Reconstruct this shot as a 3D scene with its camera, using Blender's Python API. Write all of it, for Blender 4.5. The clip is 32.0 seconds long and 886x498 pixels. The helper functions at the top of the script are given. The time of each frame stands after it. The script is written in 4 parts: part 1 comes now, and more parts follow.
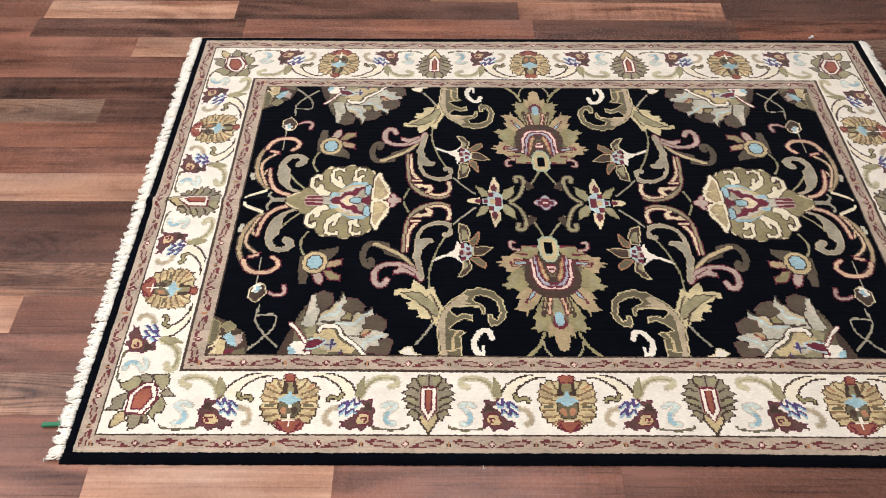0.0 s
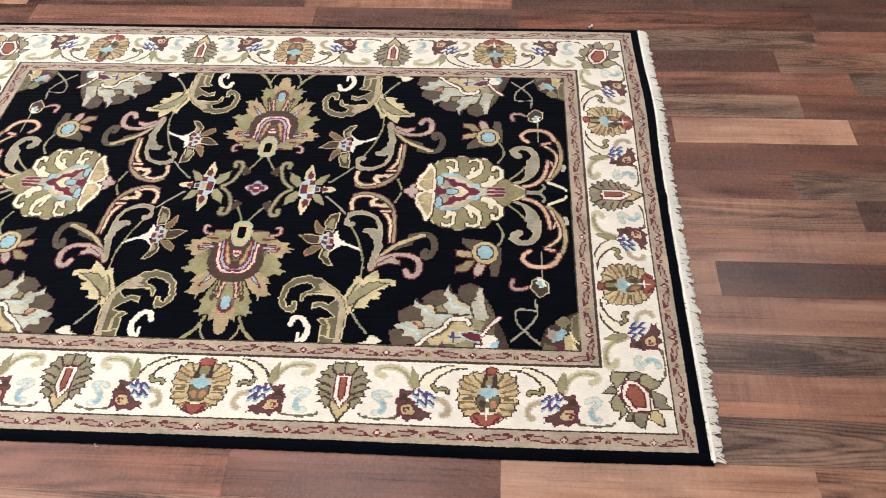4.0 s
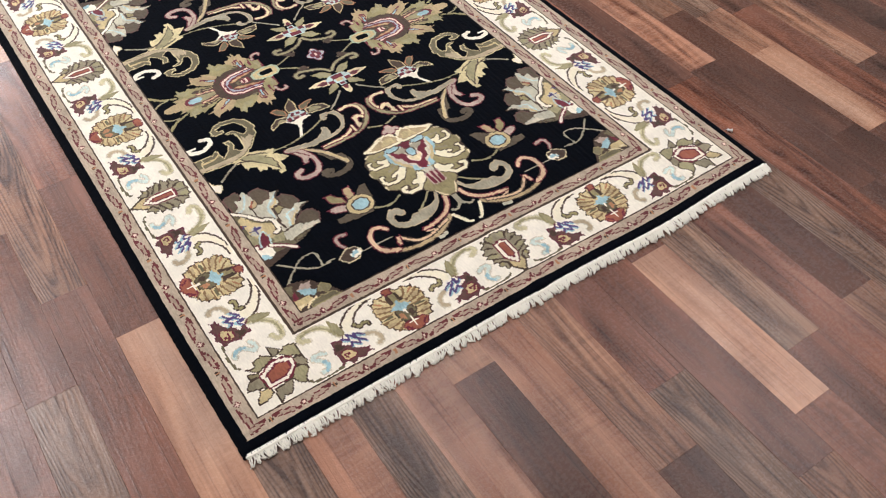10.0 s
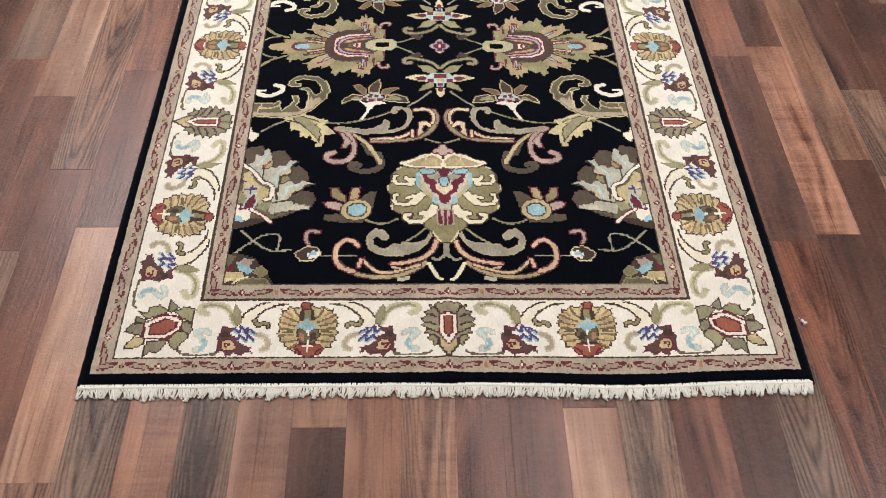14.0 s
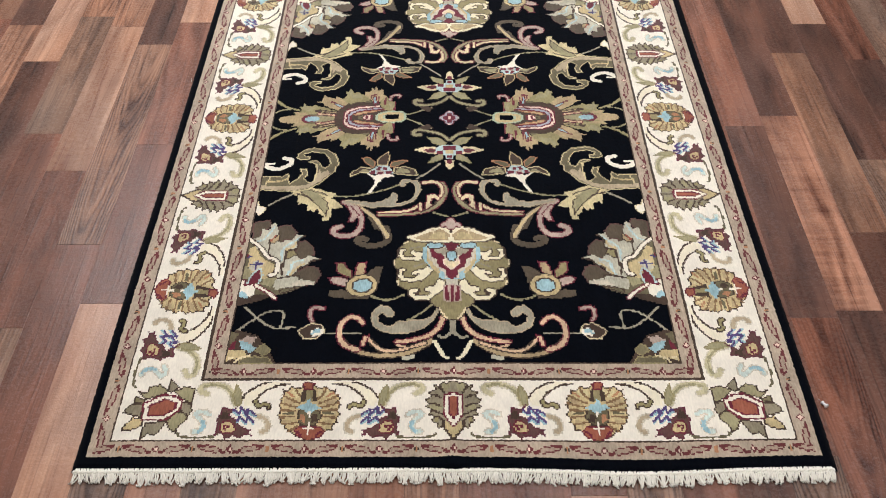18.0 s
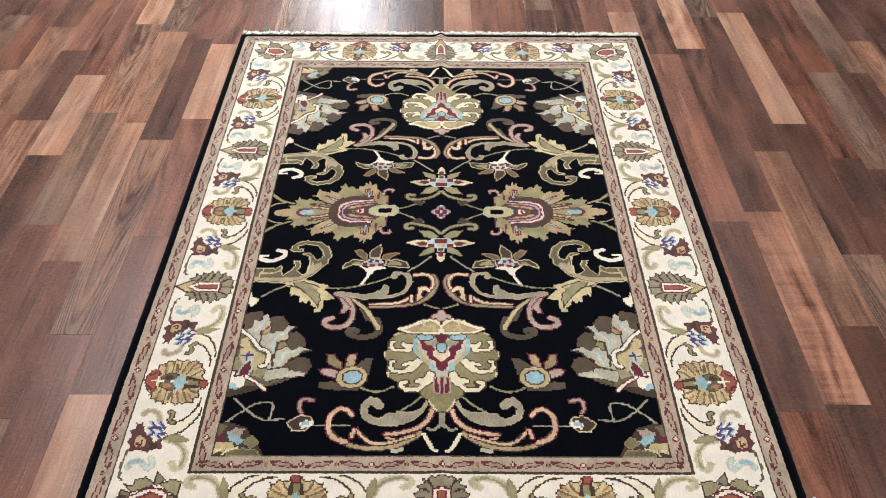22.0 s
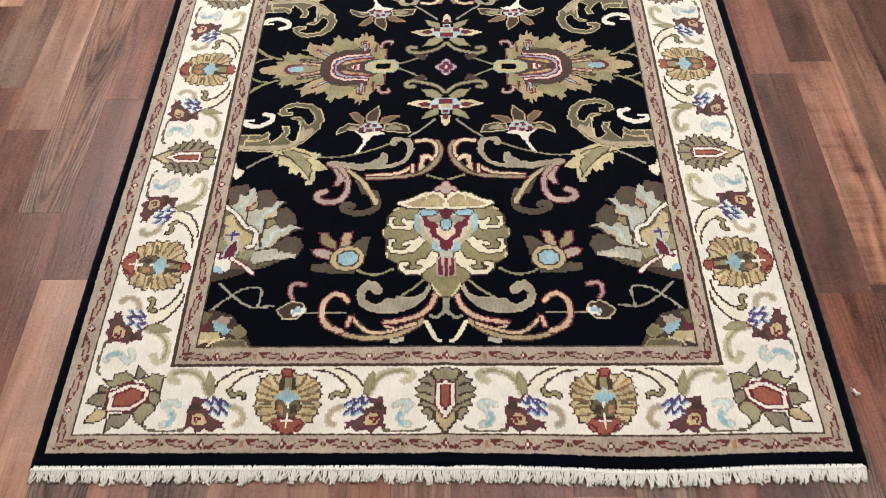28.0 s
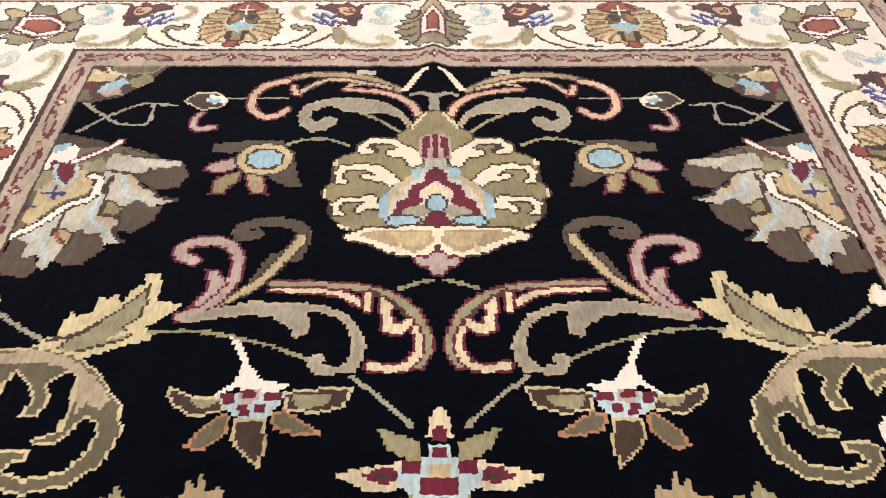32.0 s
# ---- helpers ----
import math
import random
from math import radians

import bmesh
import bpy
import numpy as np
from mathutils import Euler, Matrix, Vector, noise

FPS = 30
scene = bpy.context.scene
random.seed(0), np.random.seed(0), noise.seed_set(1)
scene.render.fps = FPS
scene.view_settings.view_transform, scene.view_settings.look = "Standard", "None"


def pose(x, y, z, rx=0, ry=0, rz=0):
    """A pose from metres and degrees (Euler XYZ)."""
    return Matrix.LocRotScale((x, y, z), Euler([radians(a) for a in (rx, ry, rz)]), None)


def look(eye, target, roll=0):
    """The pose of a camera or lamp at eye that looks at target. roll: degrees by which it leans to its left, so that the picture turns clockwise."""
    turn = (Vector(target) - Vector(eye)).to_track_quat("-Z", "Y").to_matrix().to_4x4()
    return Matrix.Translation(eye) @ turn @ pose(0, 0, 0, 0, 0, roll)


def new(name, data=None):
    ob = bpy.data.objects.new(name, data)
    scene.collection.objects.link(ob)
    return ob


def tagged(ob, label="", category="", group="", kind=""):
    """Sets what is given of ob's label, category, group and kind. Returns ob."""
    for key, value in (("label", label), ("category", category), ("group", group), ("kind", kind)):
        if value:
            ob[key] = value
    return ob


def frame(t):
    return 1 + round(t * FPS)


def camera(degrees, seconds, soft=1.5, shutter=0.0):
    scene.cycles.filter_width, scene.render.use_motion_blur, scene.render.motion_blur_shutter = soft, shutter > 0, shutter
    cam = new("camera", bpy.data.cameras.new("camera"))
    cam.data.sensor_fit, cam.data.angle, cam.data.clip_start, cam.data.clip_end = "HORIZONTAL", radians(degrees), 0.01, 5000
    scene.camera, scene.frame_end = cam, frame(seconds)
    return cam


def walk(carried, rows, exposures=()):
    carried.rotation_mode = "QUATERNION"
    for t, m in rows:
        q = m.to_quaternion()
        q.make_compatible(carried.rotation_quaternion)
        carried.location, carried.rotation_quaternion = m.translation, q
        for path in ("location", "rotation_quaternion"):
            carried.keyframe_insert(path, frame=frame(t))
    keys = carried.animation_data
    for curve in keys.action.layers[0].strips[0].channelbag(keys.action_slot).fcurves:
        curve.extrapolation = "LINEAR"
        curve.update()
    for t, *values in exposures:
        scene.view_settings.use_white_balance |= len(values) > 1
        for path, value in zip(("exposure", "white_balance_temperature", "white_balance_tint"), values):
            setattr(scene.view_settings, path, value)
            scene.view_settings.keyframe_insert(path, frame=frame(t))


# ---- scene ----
cam = camera(55.0, 32.0, soft=0.95, shutter=0.22)
PATH = [
    (0, (-0.237, -1.388, 1.382), (-0.238, -0.045, -0.1), 0.2),
    (0.5, (-0.147, -1.399, 1.373), (-0.179, -0.051, -0.104), -1.7),
    (1, (-0.049, -1.39, 1.364), (-0.091, -0.042, -0.113), -1.9),
    (1.5, (0.068, -1.355, 1.365), (0.015, -0.02, -0.123), -1.7),
    (2, (0.137, -1.334, 1.37), (0.059, -0.013, -0.129), -1.3),
    (2.5, (0.235, -1.335, 1.371), (0.11, -0.023, -0.133), -1.2),
    (3, (0.343, -1.343, 1.37), (0.187, -0.029, -0.13), -2.1),
    (3.5, (0.434, -1.365, 1.368), (0.299, -0.044, -0.127), -2.2),
    (4, (0.525, -1.381, 1.359), (0.424, -0.049, -0.13), -1.8),
    (4.5, (0.618, -1.359, 1.351), (0.51, -0.035, -0.144), -1.4),
    (6.5, (1.038, -1.318, 1.307), (0.603, -0.015, -0.147), 0.5),
    (7, (1.142, -1.289, 1.312), (0.584, -0.05, -0.156), 0.1),
    (7.5, (1.212, -1.213, 1.311), (0.577, -0.028, -0.169), 0.7),
    (8, (1.299, -1.138, 1.33), (0.582, 0.012, -0.141), 0.2),
    (8.5, (1.404, -1.067, 1.331), (0.567, -0.001, -0.14), -0.6),
    (9, (1.535, -0.963, 1.341), (0.608, 0.013, -0.138), 1.0),
    (9.5, (1.628, -0.887, 1.346), (0.616, -0.018, -0.144), 0.9),
    (10, (1.677, -0.774, 1.335), (0.601, -0.016, -0.171), 0.8),
    (10.5, (1.695, -0.649, 1.341), (0.582, 0.022, -0.179), 2.2),
    (11, (1.715, -0.541, 1.349), (0.553, 0.004, -0.185), 1.7),
    (11.5, (1.762, -0.404, 1.356), (0.546, 0.024, -0.174), 2.8),
    (12, (1.794, -0.29, 1.347), (0.546, 0.024, -0.184), 3.7),
    (12.5, (1.756, -0.208, 1.339), (0.501, 0.018, -0.201), 3.2),
    (13, (1.704, -0.174, 1.339), (0.46, 0.009, -0.216), 2.8),
    (13.5, (1.681, -0.117, 1.34), (0.452, 0.01, -0.232), 3.2),
    (14, (1.668, -0.058, 1.341), (0.436, 0.004, -0.233), 2.1),
    (14.5, (1.641, -0.048, 1.336), (0.419, -0.024, -0.247), 0.7),
    (16.5, (1.604, -0.023, 1.336), (0.375, -0.025, -0.242), -0.6),
    (17, (1.609, -0.019, 1.339), (0.35, -0.026, -0.215), -0.5),
    (17.5, (1.613, -0.02, 1.342), (0.319, -0.023, -0.183), -0.3),
    (18, (1.615, -0.019, 1.344), (0.283, -0.017, -0.149), -0.1),
    (18.5, (1.617, -0.015, 1.349), (0.252, -0.012, -0.112), -0.0),
    (19, (1.62, -0.01, 1.351), (0.223, -0.01, -0.08), 0.0),
    (19.5, (1.624, -0.01, 1.355), (0.197, -0.01, -0.046), 0.1),
    (20, (1.626, -0.007, 1.359), (0.171, -0.009, -0.013), 0.2),
    (20.5, (1.628, -0.009, 1.359), (0.15, -0.008, 0.011), 0.5),
    (21, (1.632, -0.01, 1.359), (0.143, -0.001, 0.025), 0.7),
    (21.5, (1.634, -0.01, 1.36), (0.144, 0.002, 0.026), 0.7),
    (22, (1.631, -0.006, 1.361), (0.147, 0.004, 0.021), 0.4),
    (22.5, (1.624, -0.005, 1.359), (0.15, 0.006, 0.008), 0.3),
    (23, (1.619, -0.002, 1.359), (0.159, 0.007, -0.008), 0.3),
    (23.5, (1.613, 0.0, 1.354), (0.169, 0.008, -0.03), 0.2),
    (24, (1.611, -0.002, 1.352), (0.189, 0.009, -0.054), -0.1),
    (24.5, (1.62, 0.001, 1.35), (0.221, 0.005, -0.079), -0.3),
    (25, (1.631, 0.007, 1.345), (0.264, 0.006, -0.115), -0.4),
    (25.5, (1.641, 0.021, 1.338), (0.314, 0.01, -0.157), -0.8),
    (27.5, (1.568, 0.060, 1.320), (0.355, -0.009, -0.269), -2.9),
    (28, (1.457, 0.022, 1.271), (0.251, -0.012, -0.323), -1.7),
    (28.5, (1.296, -0.013, 1.223), (0.079, 0.005, -0.364), 0.1),
    (29, (1.144, -0.000, 1.151), (-0.099, 0.028, -0.415), 0.7),
    (29.5, (0.954, 0.010, 1.113), (-0.293, 0.032, -0.449), 1.7),
    (30, (0.789, 0.033, 1.024), (-0.522, 0.006, -0.486), 0.9),
    (30.5, (0.651, 0.023, 0.900), (-0.717, -0.020, -0.558), 0.0),
    (31, (0.459, 0.004, 0.819), (-0.903, -0.014, -0.646), -0.1),
    (31.5, (0.309, -0.009, 0.693), (-1.089, -0.003, -0.737), 0.1),
    (32, (0.226, -0.006, 0.603), (-1.196, 0.024, -0.803), 0.6),
]
EXPOSURES = [(0.0, -0.26, 6600, 13), (2.5, -0.18, 6600, 12), (4.5, -0.03, 6500, 11), (9.0, -0.03, 6500, 11), (13.0, -0.11, 6500, 10), (20.0, -0.17, 6500, 10), (27.8, -0.16, 6500, 10), (28.6, -0.06, 6500, 11), (30.2, -0.11, 6600, 15), (31.1, -0.18, 6700, 17), (32.0, -0.24, 6850, 18)]
walk(cam, [(t, look(eye, target, roll)) for t, eye, target, roll in PATH], EXPOSURES)

# ---- world, light ----
world = bpy.data.worlds.new("world")
scene.world = world
world.use_nodes = True
world.node_tree.nodes["Background"].inputs[0].default_value = (0.55, 0.6, 0.7, 1)
world.node_tree.nodes["Background"].inputs[1].default_value = 0.05


def area_lamp(name, at, to, sx, sy, watts, colour):
    d = bpy.data.lights.new(name, "AREA")
    d.shape, d.size, d.size_y, d.energy, d.color = "RECTANGLE", sx, sy, watts, colour
    ob = new(name, d)
    ob.matrix_world = look(at, to)
    return ob


WARM, COOL = (0.97, 0.97, 1.0), (0.86, 0.93, 1.0)
# added soft overhead fills, not real fixtures; they brighten rug and floor broadly
SOFT_FILLS = [(-2.2, 0.8), (0.3, -1.5), (-2.2, -1.5), (2.8, -1.5)]
for px, py in SOFT_FILLS:
    area_lamp("fill_and_panel_light", (px, py, 2.66), (px, py, 0), 2.0, 1.8, (30 if px < 0 and py > 0 else 20 if px < 0 else 16 if px < 1 else 9) * (1.1 if py > 0 else 0.78), WARM)
# long overhead panel, placed from its sheen on the floor
area_lamp("fill_and_panel_light", (1.25, 1.85, 2.66), (1.25, 1.85, 0), 2.5, 0.8, 31, WARM)
for px, py, length, watts, tint in ((-1.45, -1.5, 1.2, 47, WARM), (-0.1, 0.55, 0.6, 14, WARM), (0.45, 2.4, 1.0, 9, COOL)):
    area_lamp("ceiling_light", (px, py, 2.64), (px, py, 0), length, 0.5, watts, tint)
area_lamp("window_light", (-4.24, -0.66, 1.55), (0, -0.66, 1.55), 0.34, 1.3, 52, COOL)


# ---- materials ----
def lin(r, g, b):
    return tuple(((c / 255 + 0.055) / 1.055) ** 2.4 if c > 10 else c / 255 / 12.92 for c in (r, g, b)) + (1,)


def material(name, colour, rough=0.6, metal=0.0, vary=0.12, scale=60, bump=0.0, bump_scale=300, sheen=0.0, spec=0.5, pile=1.0):
    m = bpy.data.materials.new(name)
    m.use_nodes = True
    nt = m.node_tree
    b = nt.nodes["Principled BSDF"]
    b.inputs["Roughness"].default_value, b.inputs["Metallic"].default_value = rough, metal
    b.inputs["Specular IOR Level"].default_value = spec
    b.inputs["Sheen Weight"].default_value, b.inputs["Sheen Roughness"].default_value = sheen, 0.5
    tc = nt.nodes.new("ShaderNodeTexCoord")
    n1 = nt.nodes.new("ShaderNodeTexNoise")
    n1.inputs["Scale"].default_value, n1.inputs["Detail"].default_value = scale, 4
    n2 = nt.nodes.new("ShaderNodeTexNoise")
    n2.inputs["Scale"].default_value, n2.inputs["Detail"].default_value = scale / 12, 3
    lay = nt.nodes.new("ShaderNodeMapping")
    lay.inputs["Scale"].default_value = (pile, 1, 1)
    nt.links.new(tc.outputs["Object"], lay.inputs["Vector"])
    nt.links.new(lay.outputs[0], n1.inputs["Vector"])
    nt.links.new(tc.outputs["Object"], n2.inputs["Vector"])
    add = nt.nodes.new("ShaderNodeMath")
    add.operation = "ADD"
    nt.links.new(n1.outputs["Fac"], add.inputs[0])
    nt.links.new(n2.outputs["Fac"], add.inputs[1])
    ramp = nt.nodes.new("ShaderNodeMapRange")
    ramp.inputs["From Min"].default_value, ramp.inputs["From Max"].default_value = 0.7, 1.3
    ramp.inputs["To Min"].default_value, ramp.inputs["To Max"].default_value = 1 - vary, 1 + vary
    nt.links.new(add.outputs[0], ramp.inputs["Value"])
    mul = nt.nodes.new("ShaderNodeVectorMath")
    mul.operation = "SCALE"
    mul.inputs[0].default_value = colour[:3]
    nt.links.new(ramp.outputs[0], mul.inputs["Scale"])
    nt.links.new(mul.outputs[0], b.inputs["Base Color"])
    if bump:
        n3 = nt.nodes.new("ShaderNodeTexNoise")
        n3.inputs["Scale"].default_value, n3.inputs["Detail"].default_value = bump_scale, 2
        nt.links.new(lay.outputs[0], n3.inputs["Vector"])
        bp = nt.nodes.new("ShaderNodeBump")
        bp.inputs["Strength"].default_value, bp.inputs["Distance"].default_value = bump, 0.001
        nt.links.new(n3.outputs["Fac"], bp.inputs["Height"])
        nt.links.new(bp.outputs[0], b.inputs["Normal"])
    return m


YARN_RGB = dict(
    black=(5, 8, 15), ivory=(241, 234, 218), white=(240, 233, 215), cream=(222, 207, 168), yellow=(236, 227, 196),
    olive=(152, 143, 102), sage=(156, 149, 114), dolive=(106, 98, 74), grey=(162, 155, 134), pgrey=(184, 164, 150),
    gold=(198, 179, 134), pgold=(208, 194, 150), stone=(184, 167, 138), tan=(178, 157, 120), taupe=(181, 164, 144), brown=(70, 54, 43), wine=(106, 34, 50),
    rust=(154, 90, 70), salmon=(214, 184, 150), lblue=(156, 190, 197), pblue=(206, 218, 208), pblue2=(184, 204, 202), bronze=(176, 126, 92), violet=(72, 64, 108), silver=(190, 186, 166), khaki=(146, 136, 98), beige=(208, 199, 178), ash=(144, 135, 112), moss=(128, 120, 90), pink=(230, 205, 189), lav=(170, 174, 184), teal=(170, 184, 158), plum=(84, 68, 116), maroon=(104, 48, 50), straw=(196, 187, 150), umber=(130, 102, 72), plumwine=(98, 44, 58), pyellow=(240, 231, 206), fawn=(168, 148, 130), mauve=(96, 66, 62), bark=(88, 77, 62))
YARNS = list(YARN_RGB)
yarn_mats = [material("wool_" + n, lin(*c), 0.95, vary=0.1 if n in ("ivory", "white", "yellow", "pyellow") else 0.28, scale=300, bump=0.6, bump_scale=420, pile=0.35, sheen=0.03 if n == "black" else 0.35, spec=0.03 if n == "black" else 0.1) for n, c in YARN_RGB.items()]
fringe_mat = material("fringe_cotton", lin(255, 252, 238), 0.9, vary=0.06, scale=300, bump=0.15, bump_scale=900, sheen=0.9, spec=0.2)
wall_mat = material("painted_wall", lin(205, 198, 188), 0.8, vary=0.04, scale=30, bump=0.1)
ceiling_mat = material("ceiling_paint", lin(225, 222, 215), 0.9, vary=0.03, scale=30, bump=0.1)


def wood(name, base, dark, rough=0.25, ripple=0.1, rings=1.2, knots=False, arches=0.0):
    """Laminate wood print: long streaks, faint cathedral figure, cross ripple and blotches."""
    m = bpy.data.materials.new(name)
    m.use_nodes = True
    nt = m.node_tree
    b = nt.nodes["Principled BSDF"]

    def node(kind, **inputs):
        n = nt.nodes.new(kind)
        for key, value in inputs.items():
            n.inputs[key.replace("_", " ")].default_value = value
        return n

    def link(a, i, c, o):
        nt.links.new(a.outputs[i], c.inputs[o])

    def maths(op, a, k, c=None):
        n = node("ShaderNodeMath")
        n.operation = op
        link(a[0], a[1], n, 0)
        if c is None:
            n.inputs[1].default_value = k
        else:
            link(c[0], c[1], n, 1)
        return (n, 0)
    tc, info = node("ShaderNodeTexCoord"), node("ShaderNodeObjectInfo")
    shift = node("ShaderNodeCombineXYZ")
    big = maths("MULTIPLY", (info, "Random"), 47.0)
    link(big[0], 0, shift, 0)
    link(big[0], 0, shift, 2)
    pos = node("ShaderNodeVectorMath")
    pos.operation = "ADD"
    link(tc, "Object", pos, 0)
    link(shift, 0, pos, 1)

    def grain(sx, sy, detail, roughness=0.55):
        mp = node("ShaderNodeMapping")
        mp.inputs["Scale"].default_value = (sx, sy, 1)
        if knots:
            mp.inputs["Rotation"].default_value = (0, 0, 0.03)
        link(pos, 0, mp, "Vector")
        n = node("ShaderNodeTexNoise", Scale=1.0, Detail=detail, Roughness=roughness)
        link(mp, 0, n, "Vector")
        return (n, "Fac")
    streak, fine, blotch, cross = grain(1.7, 24, 5, 0.6), grain(3.5, 190, 3, 0.65), grain(4.5, 12, 5, 0.6), grain(75, 7, 2)
    bend, mask, patch = grain(1.5, 8, 2), grain(1.6, 5, 1), grain(2.2, 5, 1)
    sep = node("ShaderNodeSeparateXYZ")
    link(pos, 0, sep, 0)
    wave = maths("ADD", maths("MULTIPLY", (sep, 1), 150.0), 0, maths("MULTIPLY", bend, 95.0))
    ring = maths("POWER", maths("ABSOLUTE", maths("SINE", wave, 0), 0), 3.0)
    figure = maths("MULTIPLY", ring, 0, maths("MAXIMUM", maths("MULTIPLY", maths("SUBTRACT", mask, 0.46), rings), 0.0))
    broad = maths("SINE", maths("ADD", maths("MULTIPLY", (sep, 1), 70.0), 0, maths("MULTIPLY", grain(1.1, 5, 2, 0.4), 70.0)), 0)
    flame = maths("MULTIPLY", broad, 0, maths("MAXIMUM", maths("MULTIPLY", maths("SUBTRACT", grain(1.3, 6, 1), 0.44), 1.2), 0.0))
    chatter = maths("MULTIPLY", maths("SUBTRACT", cross, 0.5), 0, maths("MAXIMUM", maths("MULTIPLY", maths("SUBTRACT", patch, 0.42), ripple * 30), 0.0))
    pores = maths("MAXIMUM", maths("MULTIPLY", maths("SUBTRACT", fine, 0.57), 2.2), 0.0)
    total = maths("ADD", maths("MULTIPLY", streak, 1.75), 0, maths("MULTIPLY", blotch, 1.9))
    total = maths("ADD", total, 0, maths("MULTIPLY", fine, 0.75))
    total = maths("ADD", total, 0, pores)
    total = maths("ADD", total, 0, chatter)
    total = maths("ADD", total, 0, figure)
    total = maths("ADD", total, 0, flame)
    if arches:
        raw = node("ShaderNodeSeparateXYZ")
        link(tc, "Object", raw, 0)
        strip = maths("WRAP", (raw, 1), 0.047)
        strip[0].inputs[2].default_value = -0.047
        bow = maths("MULTIPLY", maths("MULTIPLY", strip, 0, strip), 7000.0)
        apex = maths("ADD", maths("MULTIPLY", (raw, 0), 30.0), 0, maths("MULTIPLY", grain(2.5, 14, 2), 13.0))
        arch = maths("POWER", maths("ABSOLUTE", maths("SINE", maths("ADD", apex, 0, bow), 0), 0), 4.0)
        total = maths("ADD", total, 0, maths("MULTIPLY", arch, 0, maths("MAXIMUM", maths("MULTIPLY", maths("SUBTRACT", grain(1.0, 3, 1), 0.36), arches), 0.0)))
    sap = maths("MAXIMUM", maths("MULTIPLY", maths("SUBTRACT", grain(0.9, 17, 3), 0.57), 4.5), 0.0)
    total = maths("SUBTRACT", total, 0, sap)
    mid = (1.75 + 1.9 + 0.75) / 2 + 0.1
    fac = node("ShaderNodeMapRange")
    fac.inputs["From Min"].default_value, fac.inputs["From Max"].default_value = mid - 0.68, mid + 0.66
    link(total[0], 0, fac, "Value")
    ramp = node("ShaderNodeValToRGB")
    ramp.color_ramp.elements[0].color, ramp.color_ramp.elements[1].color = base, dark
    half = ramp.color_ramp.elements.new(0.5)
    half.color = tuple(0.5 * p + 0.5 * q for p, q in zip(base, dark))[:3] + (1,)
    link(fac, 0, ramp, "Fac")
    tone = node("ShaderNodeMapRange")
    tone.inputs["To Min"].default_value, tone.inputs["To Max"].default_value = 0.87, 1.07
    link(info, "Random", tone, "Value")
    mul = node("ShaderNodeVectorMath")
    mul.operation = "SCALE"
    hue = node("ShaderNodeValToRGB")
    hue.color_ramp.elements[0].color, hue.color_ramp.elements[1].color = (1.06, 0.98, 0.92, 1), (0.94, 0.98, 1.02, 1)
    hue.color_ramp.elements[0].position, hue.color_ramp.elements[1].position = 0.36, 0.64
    drift = grain(3.2, 9, 3, 0.5)
    link(drift[0], drift[1], hue, "Fac")
    dye = node("ShaderNodeVectorMath")
    dye.operation = "MULTIPLY"
    link(ramp, 0, dye, 0)
    link(hue, 0, dye, 1)
    link(dye, 0, mul, 0)
    link(tone, 0, mul, "Scale")
    link(mul, 0, b, "Base Color")
    rr = node("ShaderNodeMapRange")
    rr.inputs["From Min"].default_value, rr.inputs["From Max"].default_value = 0.3, 0.7
    rr.inputs["To Min"].default_value, rr.inputs["To Max"].default_value = rough - 0.08, rough + 0.12
    scuff = maths("ADD", maths("MULTIPLY", blotch, 0.4), 0, maths("MULTIPLY", grain(190, 130, 3, 0.7), 0.6))
    link(scuff[0], 0, rr, "Value")
    link(rr, 0, b, "Roughness")
    b.inputs["Specular IOR Level"].default_value = 0.35
    bp = node("ShaderNodeBump", Strength=0.55, Distance=0.0005)
    peel = maths("ADD", total, 0, maths("MULTIPLY", grain(240, 170, 3, 0.7), 1.6))
    link(peel[0], 0, bp, "Height")
    link(bp, 0, b, "Normal")
    return m


WOODS = dict(
    pale=wood("wood_pale", lin(206, 164, 138), lin(134, 92, 73), ripple=0.08),
    tan=wood("wood_tan", lin(186, 141, 116), lin(84, 56, 46), rings=1.2, arches=1.6),
    red=wood("wood_red", lin(165, 116, 97), lin(74, 46, 39)),
    rose=wood("wood_rose", lin(184, 138, 115), lin(94, 60, 49), ripple=0.2),
    umber=wood("wood_umber", lin(146, 98, 80), lin(64, 38, 32), arches=1.2),
    mid=wood("wood_mid", lin(148, 103, 87), lin(63, 41, 35)),
    dark=wood("wood_dark", lin(122, 88, 76), lin(50, 35, 32)),
    grey=wood("wood_grey", lin(160, 129, 110), lin(79, 60, 52), arches=2.2),
    knotty=wood("wood_knotty", lin(180, 138, 114), lin(76, 53, 46), rings=1.4, knots=True, arches=2.7))


# ---- mesh helpers ----
def mesh_from(name, verts, faces, mats, index=None, smooth=False):
    me = bpy.data.meshes.new(name)
    me.from_pydata(verts, [], faces)
    for m in mats:
        me.materials.append(m)
    if index is not None:
        me.polygons.foreach_set("material_index", index)
    if smooth:
        me.polygons.foreach_set("use_smooth", [True] * len(me.polygons))
    me.update()
    return me


def part(name, me, parent, label=""):
    ob = new(name, me)
    ob.parent = parent
    return tagged(ob, label)


def box(x0, x1, y0, y1, z0, z1):
    v = [(x, y, z) for z in (z0, z1) for x, y in ((x0, y0), (x1, y0), (x1, y1), (x0, y1))]
    f = [(3, 2, 1, 0), (4, 5, 6, 7), (0, 1, 5, 4), (1, 2, 6, 5), (2, 3, 7, 6), (3, 0, 4, 7)]
    return v, f


